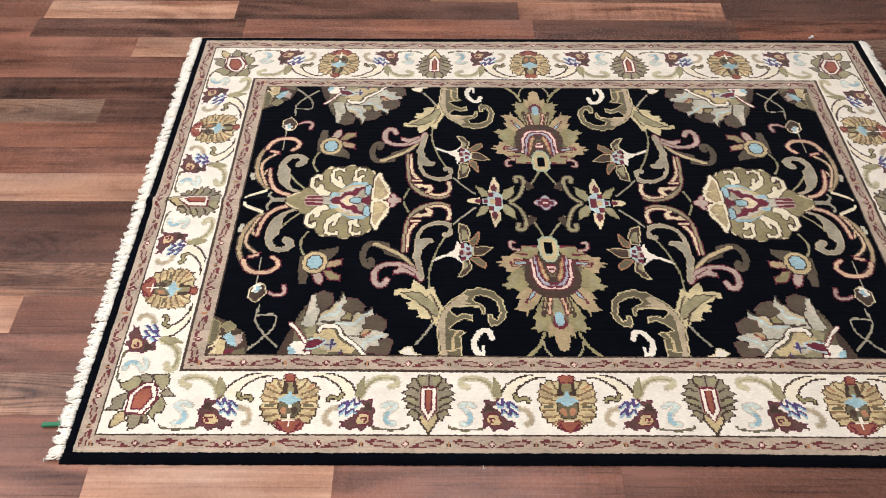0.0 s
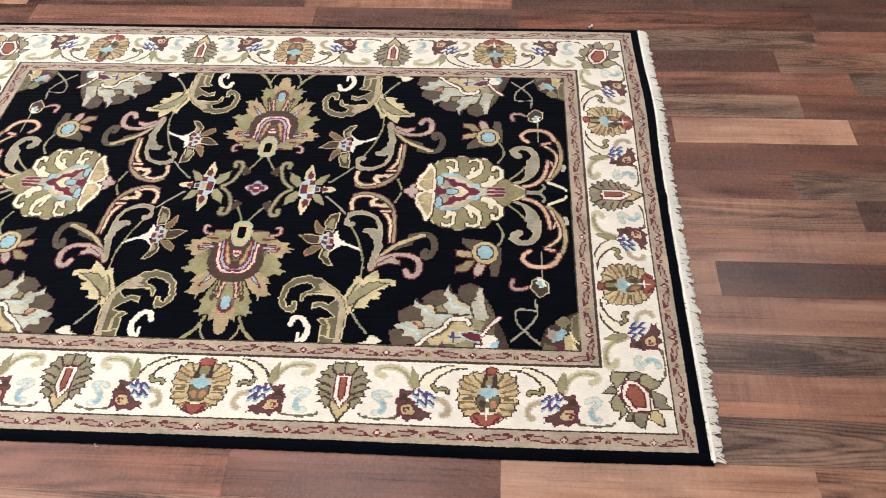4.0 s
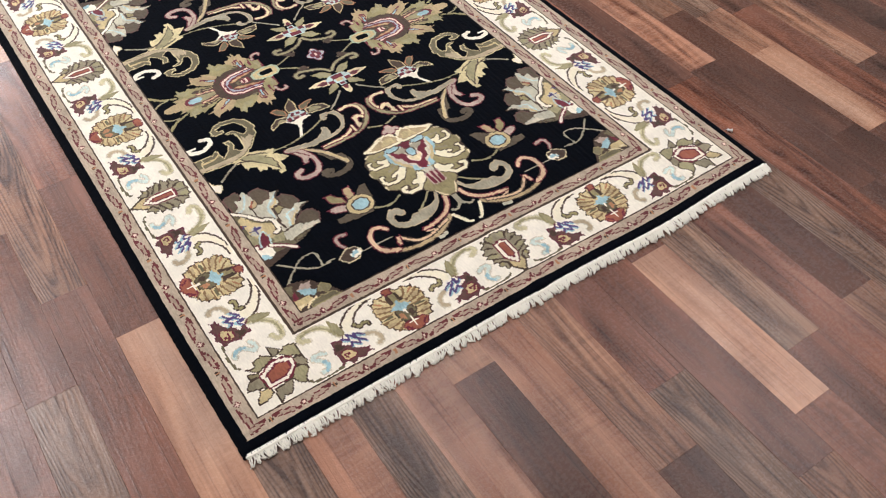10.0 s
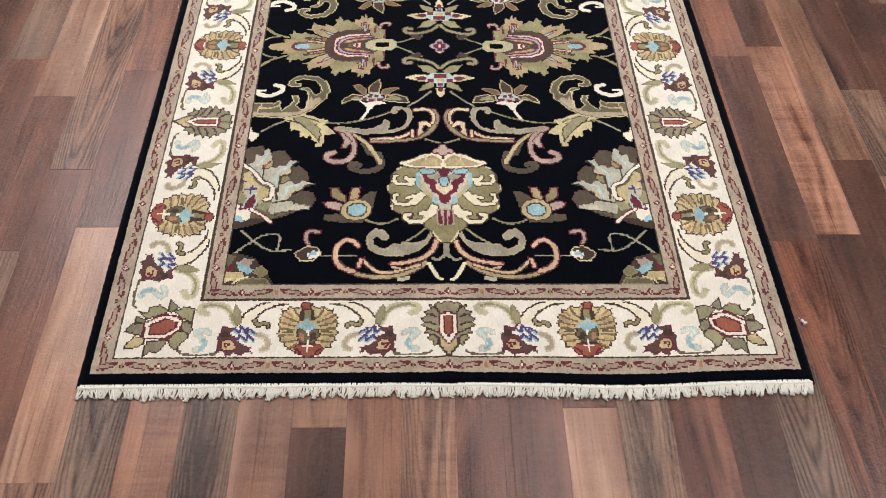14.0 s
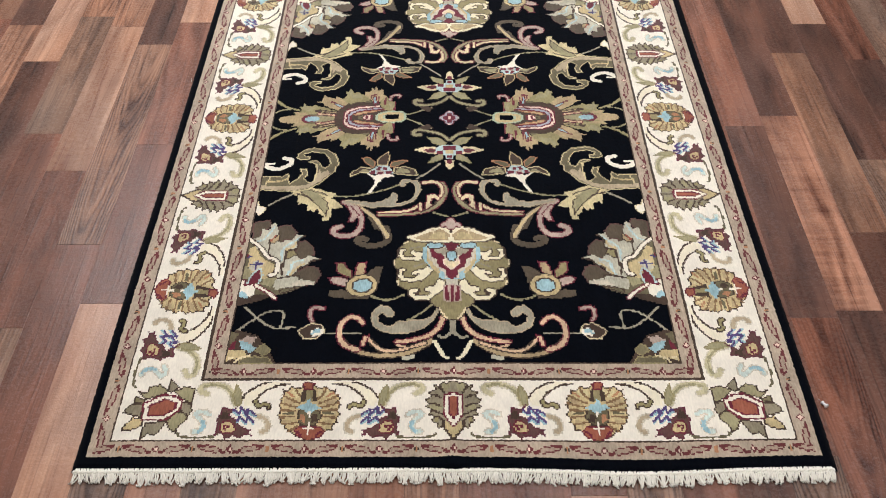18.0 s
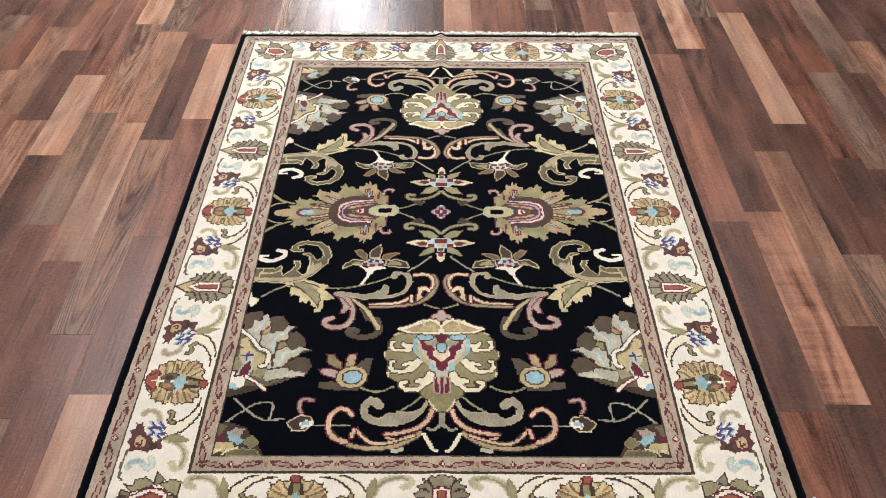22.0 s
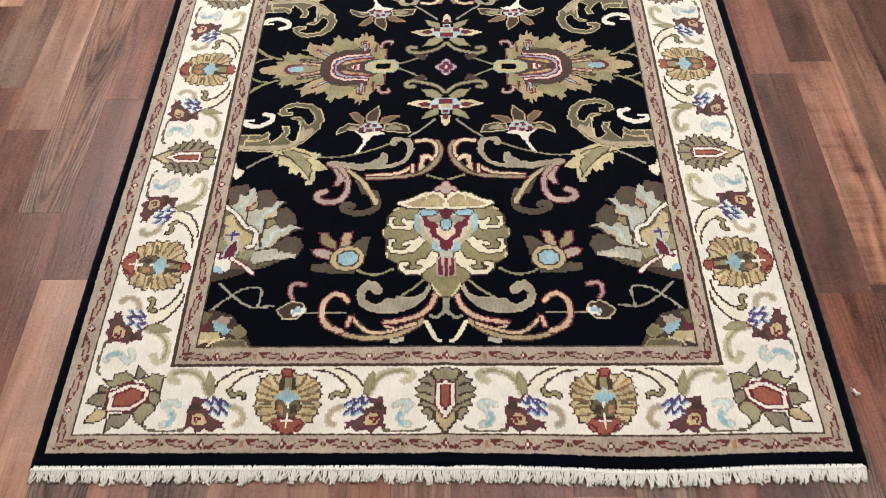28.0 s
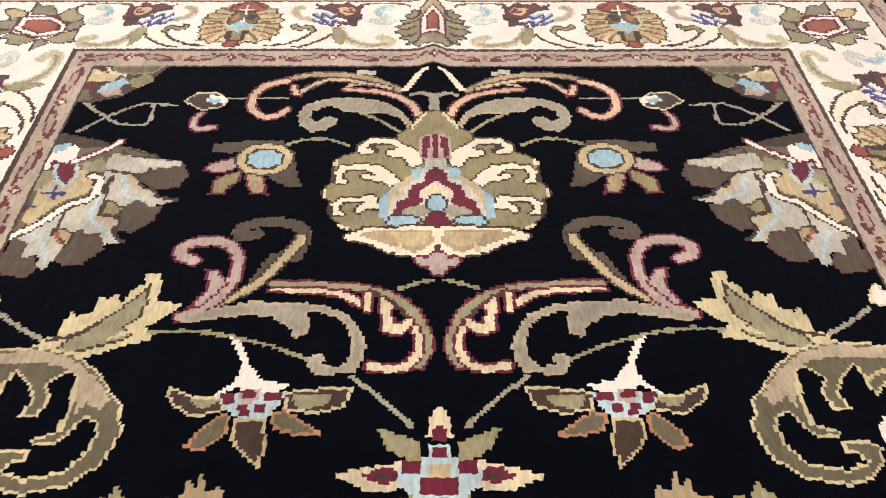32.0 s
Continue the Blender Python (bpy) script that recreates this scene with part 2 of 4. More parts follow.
# ---- room ----
RX0, RX1, RY0, RY1, RH = -4.2, 4.2, -3.6, 3.8, 2.7


def plain(name, b, mat, label):
    return tagged(new(name, mesh_from(name, *b, [mat])), label, "wall" if "wall" in name else "ceiling", kind="structure")


plain("wall_south", box(RX0, RX1, RY0 - 0.15, RY0, 0, RH), wall_mat, "plain off-white painted wall")
plain("wall_north", box(RX0, RX1, RY1, RY1 + 0.15, 0, RH), wall_mat, "plain off-white painted wall")
plain("wall_east", box(RX1, RX1 + 0.15, RY0 - 0.15, RY1 + 0.15, 0, RH), wall_mat, "plain off-white painted wall")


def joined(*boxes):
    v, f = [], []
    for bv, bf in boxes:
        f += [tuple(len(v) + i for i in q) for q in bf]
        v += bv
    return v, f


WY0, WY1, WZ0, WZ1 = -0.85, -0.47, 0.88, 2.22
plain("wall_west", joined(box(RX0 - 0.15, RX0, RY0 - 0.15, WY0, 0, RH), box(RX0 - 0.15, RX0, WY1, RY1 + 0.15, 0, RH),
                          box(RX0 - 0.15, RX0, WY0, WY1, 0, WZ0), box(RX0 - 0.15, RX0, WY0, WY1, WZ1, RH)), wall_mat, "off-white painted wall with a narrow window opening")
window_1 = tagged(new("window_1"), "narrow tall white framed window", "window", kind="structure")
for name, b in (("window_frame", joined(box(-4.23, -4.21, WY0, WY0 + 0.02, WZ0, WZ1), box(-4.23, -4.21, WY1 - 0.02, WY1, WZ0, WZ1), box(-4.23, -4.21, WY0 + 0.02, WY1 - 0.02, WZ0, WZ0 + 0.02), box(-4.23, -4.21, WY0 + 0.02, WY1 - 0.02, WZ1 - 0.02, WZ1))),
                ("window_sill", box(-4.2, -4.16, WY0 - 0.03, WY1 + 0.03, WZ0 - 0.03, WZ0 - 0.003))):
    part(name, mesh_from(name, *b, [ceiling_mat]), window_1)
plain("ceiling", box(RX0 - 0.15, RX1 + 0.15, RY0 - 0.15, RY1 + 0.15, RH, RH + 0.1), ceiling_mat, "plain white ceiling")

# ---- rug: knotted design, drawn in one quarter and mirrored ----
KNOT = 0.003
HALF_X, HALF_Y = 0.921, 0.654
QX, QY = round(HALF_X / KNOT), round(HALF_Y / KNOT)
GX, GY = np.meshgrid((np.arange(QX) + 0.5) * KNOT * 1000, (np.arange(QY) + 0.5) * KNOT * 1000, indexing="ij")
yarn = np.zeros((QX, QY), int)
owner = np.zeros((QX, QY), int)
MOTIFS = []
pen = dict(motif=0, axis="", place=None, clip=None)


def motif(name, label="", axis=""):
    MOTIFS.append((name, label, axis or pen["axis"]))
    pen["motif"] = len(MOTIFS) - 1


def put(mask, colour, area=None):
    a = (slice(None), slice(None)) if area is None else area
    if pen["clip"] is not None:
        mask = mask & pen["clip"][a]
    yarn[a][mask] = YARNS.index(colour)
    owner[a][mask] = pen["motif"]


def window(pts, pad):
    xs, ys = [p[0] for p in pts], [p[1] for p in pts]
    k = KNOT * 1000
    i0, i1 = max(0, int((min(xs) - pad) / k) - 1), min(QX, int((max(xs) + pad) / k) + 2)
    j0, j1 = max(0, int((min(ys) - pad) / k) - 1), min(QY, int((max(ys) + pad) / k) + 2)
    return (slice(i0, max(i0, i1)), slice(j0, max(j0, j1)))


def grow(m):
    g = m.copy()
    g[1:] |= m[:-1]
    g[:-1] |= m[1:]
    g[:, 1:] |= m[:, :-1]
    g[:, :-1] |= m[:, 1:]
    return g


def placed(pts):
    return [pen["place"](*p) for p in pts] if pen["place"] else pts


def fill(pts, colour, edge=""):
    pts = placed(pts)
    a = window(pts, 4)
    x, y = GX[a], GY[a]
    if x.size == 0:
        return
    inside = np.zeros(x.shape, bool)
    for (x0, y0), (x1, y1) in zip(pts, pts[1:] + pts[:1]):
        if y0 != y1:
            inside ^= ((y0 > y) != (y1 > y)) & (x < (x1 - x0) * (y - y0) / (y1 - y0) + x0)
    if edge.startswith("+"):
        put(grow(inside), edge[1:], a)
        put(inside, colour, a)
    elif edge:
        put(inside, edge, a)
        near_axis_x, near_axis_y = x < 3, y < 3
        core = ~grow(~inside) | (inside & (near_axis_x | near_axis_y) & (grow(inside)))
        put(core, colour, a)
    else:
        put(inside, colour, a)


def spline(pts):
    p = [np.array(q, float) for q in ([pts[0]] + pts + [pts[-1]])]
    out = []
    for k in range(len(p) - 3):
        a, b, c, d = p[k:k + 4]
        n = max(4, int(np.hypot(*(c - b)) / 1.5))
        for s in np.linspace(0, 1, n, endpoint=False):
            out.append(0.5 * (2 * b + (c - a) * s + (2 * a - 5 * b + 4 * c - d) * s * s + (3 * b - a - 3 * c + d) * s ** 3))
    return np.array(out + [p[-1]])


def stroke(pts, w0, w1, colour, edge=""):
    pts = placed(pts)
    line = spline(pts)
    a = window(pts, max(w0, w1) + 12)
    x, y = GX[a], GY[a]
    if x.size == 0:
        return
    gap = np.full(x.shape, 99.0)
    for k, (px, py) in enumerate(line):
        gap = np.minimum(gap, np.hypot(x - px, y - py) - max(2.2, (w0 + (w1 - w0) * k / (len(line) - 1)) / 2))
    if edge:
        put(gap <= 2.6, edge, a)
    put(gap <= 0, colour, a)


def disc(cx, cy, rx, ry, colour, edge=""):
    fill([(cx + rx * math.cos(math.radians(30 * k)), cy + ry * math.sin(math.radians(30 * k))) for k in range(12)], colour, edge)


def flip(s, pts):
    return [(s * u, v) for u, v in pts]


# grounds and bands: field, inner guard, ivory border, outer guard, black edge
BANDS = (("edge", "plain black outer edge of the rug", 921, 654, "black"), ("outer_guard", "taupe guard band with wine meander", 900, 635, "taupe"),
         ("border", "ivory border ground", 871, 604, "ivory"), ("inner_guard", "taupe guard band with wine meander", 743, 464, "taupe"),
         ("field", "plain black field ground", 706, 428, "black"))
for name, label, bx, by, colour in BANDS:
    motif(name, label, "xy")
    put((GX < bx) & (GY < by), colour)
    if name in ("border", "inner_guard"):
        put((GX < bx) & (GY < by) & ((GX > bx - 4) | (GY > by - 4)), "brown")
    if name == "field":
        put((GX < bx) & (GY < by) & ((GX > bx - 3) | (GY > by - 3)), "brown")


pen["clip"] = (GX < 704) & (GY < 426)

motif("vine", "thin olive vine stems on the black ground", "")
stroke([(215, 75), (189, 47), (163, 22)], 3, 3, "grey")
stroke([(634, 175), (634, 246)], 3, 3, "grey")
stroke([(619, 306), (622, 343), (603, 375), (571, 408)], 3, 3, "grey")
stroke([(622, 333), (584, 332), (582, 358), (595, 381), (628, 415)], 3, 3, "grey")
stroke([(555, 30), (583, 56), (605, 87)], 3, 3, "sage")
stroke([(543, 99), (554, 122), (553, 148), (543, 171)], 3, 3, "sage")
stroke([(267, 262), (269, 224), (261, 184), (249, 146), (234, 116)], 5, 4, "sage")
stroke([(79, 436), (48, 400), (34, 367)], 9, 5, "olive")
stroke([(16, 437), (35, 412), (41, 379)], 3, 3, "sage")
stroke([(4, 110), (19, 81), (40, 44)], 3, 3, "sage")
stroke([(332, 6), (327, 21), (321, 36)], 3, 3, "sage")
motif("corner_sprig", "olive corner sprig with pale blue bud", "")
fill([(705, 331), (681, 344), (638, 375), (627, 411), (630, 428), (706, 429)], "brown")
fill([(634, 410), (630, 425), (659, 431), (656, 420)], "dolive")
fill([(640, 372), (637, 395), (651, 413), (659, 402), (664, 380)], "pgrey", "brown")
fill([(667, 373), (654, 392), (651, 407), (667, 402), (678, 383)], "lblue")
fill([(672, 394), (673, 427), (699, 428), (691, 406), (684, 390)], "gold")
fill([(689, 407), (687, 423), (696, 423)], "cream")
fill([(704, 335), (688, 349), (685, 373), (688, 392), (699, 404), (705, 402)], "dolive", "khaki")
stroke([(684, 382), (691, 401), (701, 409)], 4, 4, "cream")
fill([(672, 343), (655, 359), (661, 368), (674, 374), (686, 358), (682, 350)], "moss", "khaki")
fill([(651, 413), (655, 421), (672, 427), (670, 414)], "wine")
motif("leaf_palmette", "broad grey serrated leaf with blue and gold veins", "")
fill([(569, 431), (558, 389), (541, 350), (535, 358), (541, 403), (545, 426)], "brown")
fill([(541, 348), (532, 319), (512, 300), (497, 312), (480, 350), (430, 388), (400, 434), (475, 426), (541, 428)], "dolive")
fill([(411, 420), (348, 428), (341, 411), (340, 391), (353, 385), (369, 393), (371, 405), (389, 404), (398, 417)], "bark", "mauve")
fill([(390, 374), (359, 371), (353, 359), (355, 343), (377, 328), (397, 334), (400, 353), (412, 361)], "bark", "mauve")
fill([(429, 328), (404, 323), (399, 306), (420, 287), (440, 286), (452, 308), (448, 326)], "bark", "mauve")
fill([(514, 334), (486, 321), (468, 299), (470, 275), (491, 267), (513, 276), (520, 300), (526, 323)], "bark", "mauve")
fill([(409, 420), (389, 404), (399, 371), (412, 348), (437, 324), (462, 310), (490, 321), (518, 340), (509, 360), (470, 352), (445, 382)], "silver")
fill([(348, 377), (376, 368), (388, 372), (399, 385), (430, 383), (420, 399), (410, 421), (394, 417), (386, 405), (366, 404), (371, 390), (352, 385)], "silver")
stroke([(404, 417), (396, 398), (376, 386), (359, 379)], 4, 4, "pblue2")
fill([(402, 388), (392, 375), (376, 366), (399, 362), (408, 375), (411, 384)], "tan", "brown")
stroke([(399, 381), (386, 373)], 4, 4, "rust")
stroke([(399, 385), (418, 382), (432, 383)], 3, 3, "brown")
fill([(385, 312), (399, 324), (421, 325), (429, 346), (450, 346), (458, 354), (443, 373), (420, 381), (406, 370), (412, 359), (399, 353), (398, 336), (382, 330)], "silver")
stroke([(453, 352), (424, 353), (407, 338), (388, 318)], 4, 4, "pblue2")
stroke([(424, 346), (416, 332), (400, 326)], 5, 4, "gold")
stroke([(387, 312), (400, 324), (421, 324), (429, 345), (449, 346)], 3, 3, "brown")
fill([(429, 345), (423, 328), (437, 322), (450, 339), (449, 345)], "khaki", "brown")
fill([(448, 274), (455, 294), (467, 300), (471, 313), (487, 321), (496, 331), (509, 342), (486, 349), (454, 346), (450, 333), (440, 327), (450, 312), (441, 296)], "silver")
stroke([(502, 341), (478, 331), (459, 328), (453, 308)], 4, 4, "pblue2")
stroke([(489, 330), (473, 319), (461, 304)], 5, 4, "gold")
stroke([(450, 273), (456, 293), (467, 299), (472, 312), (487, 320), (497, 330), (507, 335)], 3, 3, "brown")
stroke([(451, 346), (474, 349), (490, 347)], 3, 3, "brown")
fill([(530, 348), (540, 346), (533, 327), (527, 309), (519, 301), (521, 321), (523, 337)], "dolive", "brown")
fill([(513, 362), (528, 356), (524, 337), (518, 311), (517, 280), (508, 280), (503, 295), (502, 312), (494, 315), (497, 335), (500, 352)], "silver")
fill([(519, 329), (515, 281), (509, 283), (505, 313)], "beige")
stroke([(501, 359), (495, 335), (493, 314), (501, 311)], 3, 3, "brown")
fill([(419, 422), (460, 421), (484, 416), (494, 396), (503, 380), (493, 360), (474, 363), (460, 369), (453, 384), (441, 398), (414, 412)], "gold")
fill([(473, 418), (486, 400), (460, 387), (452, 408)], "silver")
fill([(513, 386), (522, 366), (499, 356), (495, 372), (502, 383)], "sage")
fill([(499, 433), (503, 413), (485, 411), (469, 421), (469, 430)], "sage")
stroke([(510, 414), (492, 409), (476, 396), (488, 388), (510, 392)], 5, 5, "pblue2")
fill([(513, 412), (511, 393), (494, 390), (477, 394), (486, 403), (499, 410)], "wine")
stroke([(464, 416), (462, 391)], 4, 4, "violet")
stroke([(474, 404), (454, 401)], 4, 4, "violet")
fill([(436, 433), (454, 428), (441, 423), (426, 427)], "wine")
stroke([(445, 426), (443, 417)], 4, 4, "violet")
fill([(503, 427), (533, 429), (543, 423), (545, 401), (535, 395), (518, 397), (512, 402), (518, 419), (503, 417)], "white")
fill([(537, 431), (547, 427), (548, 408), (535, 413), (532, 422)], "lblue")
stroke([(502, 434), (503, 418), (516, 419), (511, 403)], 3, 3, "wine")
stroke([(517, 396), (528, 378), (540, 363), (551, 352)], 6, 5, "white", "wine")
stroke([(491, 371), (486, 360), (460, 359), (451, 366), (445, 379), (433, 390), (413, 406), (395, 429)], 7, 7, "white", "brown")
motif("hook", "rust hook", "")
stroke([(576, 255), (574, 275), (591, 280), (605, 273)], 8, 5, "pgrey", "wine")
motif("bud", "cream edged brown bud with pale blue heart", "")
fill([(630, 244), (647, 261), (649, 285), (628, 301), (609, 275), (614, 253)], "brown", "cream")
fill([(637, 250), (642, 269), (630, 274), (621, 261), (625, 250)], "white")
fill([(633, 256), (635, 272), (626, 270), (623, 256)], "lblue")
motif("blossom", "small flower with pale blue heart and brown petals", "")
fill([(532, 249), (546, 248), (552, 211), (552, 172), (540, 166), (539, 209), (529, 226)], "bark")
fill([(540, 166), (532, 157), (502, 153), (472, 144), (471, 160), (481, 173), (497, 189)], "bark")
fill([(500, 255), (513, 247), (520, 231), (522, 216), (504, 215), (496, 230), (496, 244)], "pgrey", "wine")
fill([(458, 242), (486, 238), (494, 228), (501, 211), (484, 209), (473, 219), (459, 224)], "olive", "wine")
fill([(499, 209), (499, 188), (457, 177), (460, 189), (457, 196), (474, 204)], "tan", "wine")
disc(519, 189, 30, 34, "brown")
disc(519, 189, 27, 31, "gold")
disc(519, 189, 19, 22, "brown")
disc(519, 189, 16, 19, "lblue")
motif("scroll", "salmon and gold scroll edged in wine", "")
stroke([(653, 42), (678, 81), (686, 124), (683, 159), (672, 186), (653, 210)], 9, 7, "tan", "brown")
stroke([(689, 75), (692, 93)], 9, 9, "silver")
stroke([(593, 17), (617, 25), (637, 42), (649, 70), (655, 107)], 9, 7, "salmon", "wine")
stroke([(662, 107), (665, 88), (663, 68)], 4, 4, "salmon")
stroke([(657, 53), (669, 88), (676, 123), (664, 147), (647, 162)], 5, 6, "salmon", "brown")
fill([(665, 178), (666, 168), (636, 157), (641, 174)], "salmon", "wine")
stroke([(672, 182), (662, 205), (643, 217), (616, 217), (597, 202), (600, 184), (611, 174)], 9, 8, "salmon", "wine")
motif("scroll", "grey scroll leaf", "")
fill([(579, 23), (605, 37), (624, 55), (634, 79), (637, 107), (633, 133), (621, 153), (600, 161), (582, 157), (568, 144), (570, 126), (582, 115), (595, 112), (597, 127), (587, 138), (594, 146), (607, 144), (615, 132), (619, 122), (607, 107), (604, 84), (604, 57), (594, 40), (572, 31)], "grey", "stone")
motif("shoot", "olive forked shoot", "y")
stroke([(588, 0), (636, 0)], 14, 9, "grey")
stroke([(633, 0), (645, 17), (642, 28)], 8, 5, "grey")
stroke([(693, 11), (685, 19), (653, 35)], 8, 7, "yellow")
motif("palmette", "large olive lobed palmette with wine heart", "y")
fill([(603, -6), (603, 10), (592, 20), (575, 27), (565, 40), (554, 44), (556, 73), (544, 87), (530, 88), (524, 103), (514, 111), (481, 110), (473, 118), (455, 119), (449, 111), (428, 111), (415, 102), (406, 96), (403, 84), (408, 76), (408, -6)], "khaki", "+brown")
fill([(530, 87), (544, 86), (554, 73), (554, 44), (544, 36), (534, 22), (524, 15), (510, 15), (504, 27), (521, 36), (525, 53), (534, 54), (536, 41), (545, 49), (545, 75), (538, 77), (534, 68), (527, 69)], "yellow", "+brown")
fill([(478, 108), (496, 110), (506, 104), (510, 81), (507, 63), (495, 49), (481, 40), (472, 49), (481, 60), (482, 79), (491, 80), (490, 65), (500, 74), (500, 98), (493, 103), (485, 102), (483, 97), (476, 97)], "yellow", "+brown")
fill([(427, 108), (444, 110), (453, 101), (455, 72), (454, 62), (435, 61), (436, 71), (427, 82), (433, 85), (444, 78), (447, 75), (447, 97), (440, 102), (433, 102), (429, 97), (426, 97)], "yellow", "+brown")
stroke([(466, 118), (455, 118)], 4, 4, "cream")
stroke([(410, 99), (405, 92)], 4, 4, "cream")
stroke([(600, 10), (588, 20), (575, 26)], 4, 4, "cream")
stroke([(518, 109), (510, 111)], 4, 4, "cream")
stroke([(540, 69), (530, 64)], 3, 3, "brown")
stroke([(473, 79), (462, 55)], 3, 3, "ash")
stroke([(423, 85), (419, 65)], 3, 3, "ash")
fill([(504, -6), (506, 12), (500, 27), (488, 28), (477, 43), (466, 49), (453, 59), (421, 60), (417, 48), (417, -6)], "lblue")
fill([(502, -6), (500, 14), (485, 16), (477, 31), (465, 39), (454, 48), (422, 51), (420, 43), (419, -6)], "beige")
fill([(490, 28), (490, 23), (481, 26), (467, 38), (459, 41), (453, 47), (435, 48), (427, 52), (454, 52), (473, 43)], "gold")
fill([(518, -6), (518, 11), (503, 14), (503, -6)], "silver")
fill([(504, -6), (501, 10), (481, 12), (471, 28), (453, 30), (447, 41), (427, 45), (427, 35), (435, 33), (437, 17), (453, 16), (462, 17), (473, 6), (475, -6)], "wine")
fill([(485, -6), (476, 5), (466, 17), (453, 17), (453, 8), (458, 5), (460, -6)], "pink")
fill([(483, -6), (474, 4), (466, 14), (456, 14), (458, 7), (462, -6)], "cream")
fill([(443, 10), (435, 33), (428, 36), (422, 19), (427, 8), (431, 2)], "grey")
fill([(457, -6), (457, 5), (449, 8), (436, 8), (431, 2), (431, -6)], "lblue", "+brown")
fill([(420, 20), (424, 31), (422, 49), (411, 50), (408, 42), (410, 23), (415, 17)], "lblue", "+brown")
fill([(430, -6), (429, 8), (419, 13), (407, 15), (402, 6), (396, -6)], "wine")
fill([(562, -6), (559, 17), (519, 17), (516, -6)], "pgrey")
fill([(562, -6), (560, 3), (518, 3), (518, -6)], "wine")
fill([(558, 7), (556, 15), (523, 15), (519, 8)], "wine")
fill([(409, 2), (407, 30), (405, 70), (395, 94), (389, 92), (383, 69), (368, 46), (364, 24), (366, 10), (376, 2), (397, 0)], "yellow", "+brown")
fill([(401, 5), (402, 30), (401, 64), (396, 81), (388, 64), (378, 44), (369, 24), (375, 12), (386, 4)], "tan")
fill([(399, 9), (399, 30), (398, 47), (385, 41), (377, 24), (383, 12)], "gold")
stroke([(372, 39), (382, 38)], 4, 4, "cream")
fill([(396, -6), (396, 1), (371, 1), (371, -6)], "brown")
fill([(370, -6), (369, 5), (361, 10), (362, 17), (365, 21), (354, 21), (349, 9), (340, 6), (338, -6)], "pgrey", "+wine")
motif("scroll", "olive brown scroll leaf with gold stalk", "")
stroke([(364, 140), (395, 133), (411, 146), (415, 175), (405, 198), (393, 195), (397, 181)], 15, 14, "bark")
fill([(375, 145), (367, 165), (331, 180), (334, 166)], "bark")
fill([(282, 240), (293, 205), (316, 174), (341, 153), (367, 140), (385, 128), (398, 130), (398, 141), (364, 157), (338, 172), (310, 197), (290, 236)], "stone", "brown")
stroke([(393, 134), (366, 146), (337, 166), (304, 196)], 7, 4, "gold")
motif("scroll", "grey pink scroll leaf edged in wine", "")
stroke([(286, 236), (306, 207), (337, 194), (367, 196), (385, 211), (387, 234), (379, 251), (366, 250), (360, 237)], 9, 12, "pgrey", "wine")
fill([(326, 198), (349, 210), (347, 224), (323, 218), (292, 234), (300, 217)], "pgrey", "wine")
motif("scroll", "grey scroll leaf with barb", "")
fill([(288, 235), (305, 175), (303, 127), (298, 103), (288, 83), (271, 72), (251, 64), (232, 66), (218, 75), (217, 108), (229, 114), (239, 112), (240, 102), (232, 98), (228, 103), (226, 88), (235, 80), (251, 77), (270, 82), (283, 91), (290, 110), (290, 120), (277, 116), (264, 118), (257, 130), (267, 131), (283, 149), (288, 173), (278, 232)], "grey", "stone")
motif("scroll", "olive and cream scroll edged in wine", "")
stroke([(327, 156), (326, 114), (322, 75), (310, 43), (291, 24), (264, 13), (243, 13), (230, 19)], 4, 12, "sage", "wine")
stroke([(318, 64), (305, 45), (292, 34), (280, 22)], 4, 4, "brown")
stroke([(241, 16), (227, 22)], 5, 5, "brown")
stroke([(319, 157), (318, 118), (313, 91), (300, 71)], 4, 8, "cream", "wine")
stroke([(313, 66), (294, 65)], 5, 6, "cream", "wine")
fill([(301, 43), (308, 50), (310, 56), (301, 54), (270, 50), (266, 54), (265, 35), (270, 27), (280, 23), (284, 28), (277, 34), (276, 42), (287, 44)], "cream", "+wine")
stroke([(271, 21), (254, 18), (237, 21), (225, 33), (226, 59)], 6, 9, "cream", "wine")
motif("serrated_leaf", "gold serrated leaf with olive middle", "")
fill([(250, 356), (264, 347), (265, 338), (281, 339), (294, 335), (289, 329), (292, 317), (311, 314), (310, 305), (316, 300), (306, 292), (324, 286), (329, 276), (341, 280), (344, 266), (325, 260), (307, 260), (303, 236), (282, 252), (274, 264), (260, 253), (253, 277), (243, 297), (237, 318), (245, 333)], "pgold", "pgold")
fill([(249, 337), (262, 329), (270, 315), (285, 304), (295, 295), (311, 282), (330, 271), (304, 268), (287, 271), (274, 284), (267, 273), (259, 278), (251, 303), (242, 322)], "sage", "brown")
stroke([(259, 346), (266, 323), (281, 305)], 3, 3, "brown")
stroke([(261, 292), (279, 264), (298, 241)], 5, 4, "pgold")
motif("stalk_scroll", "broad gold and brown scroll springing from the border", "")
fill([(247, 418), (249, 442), (202, 442), (202, 406)], "dolive", "pgold")
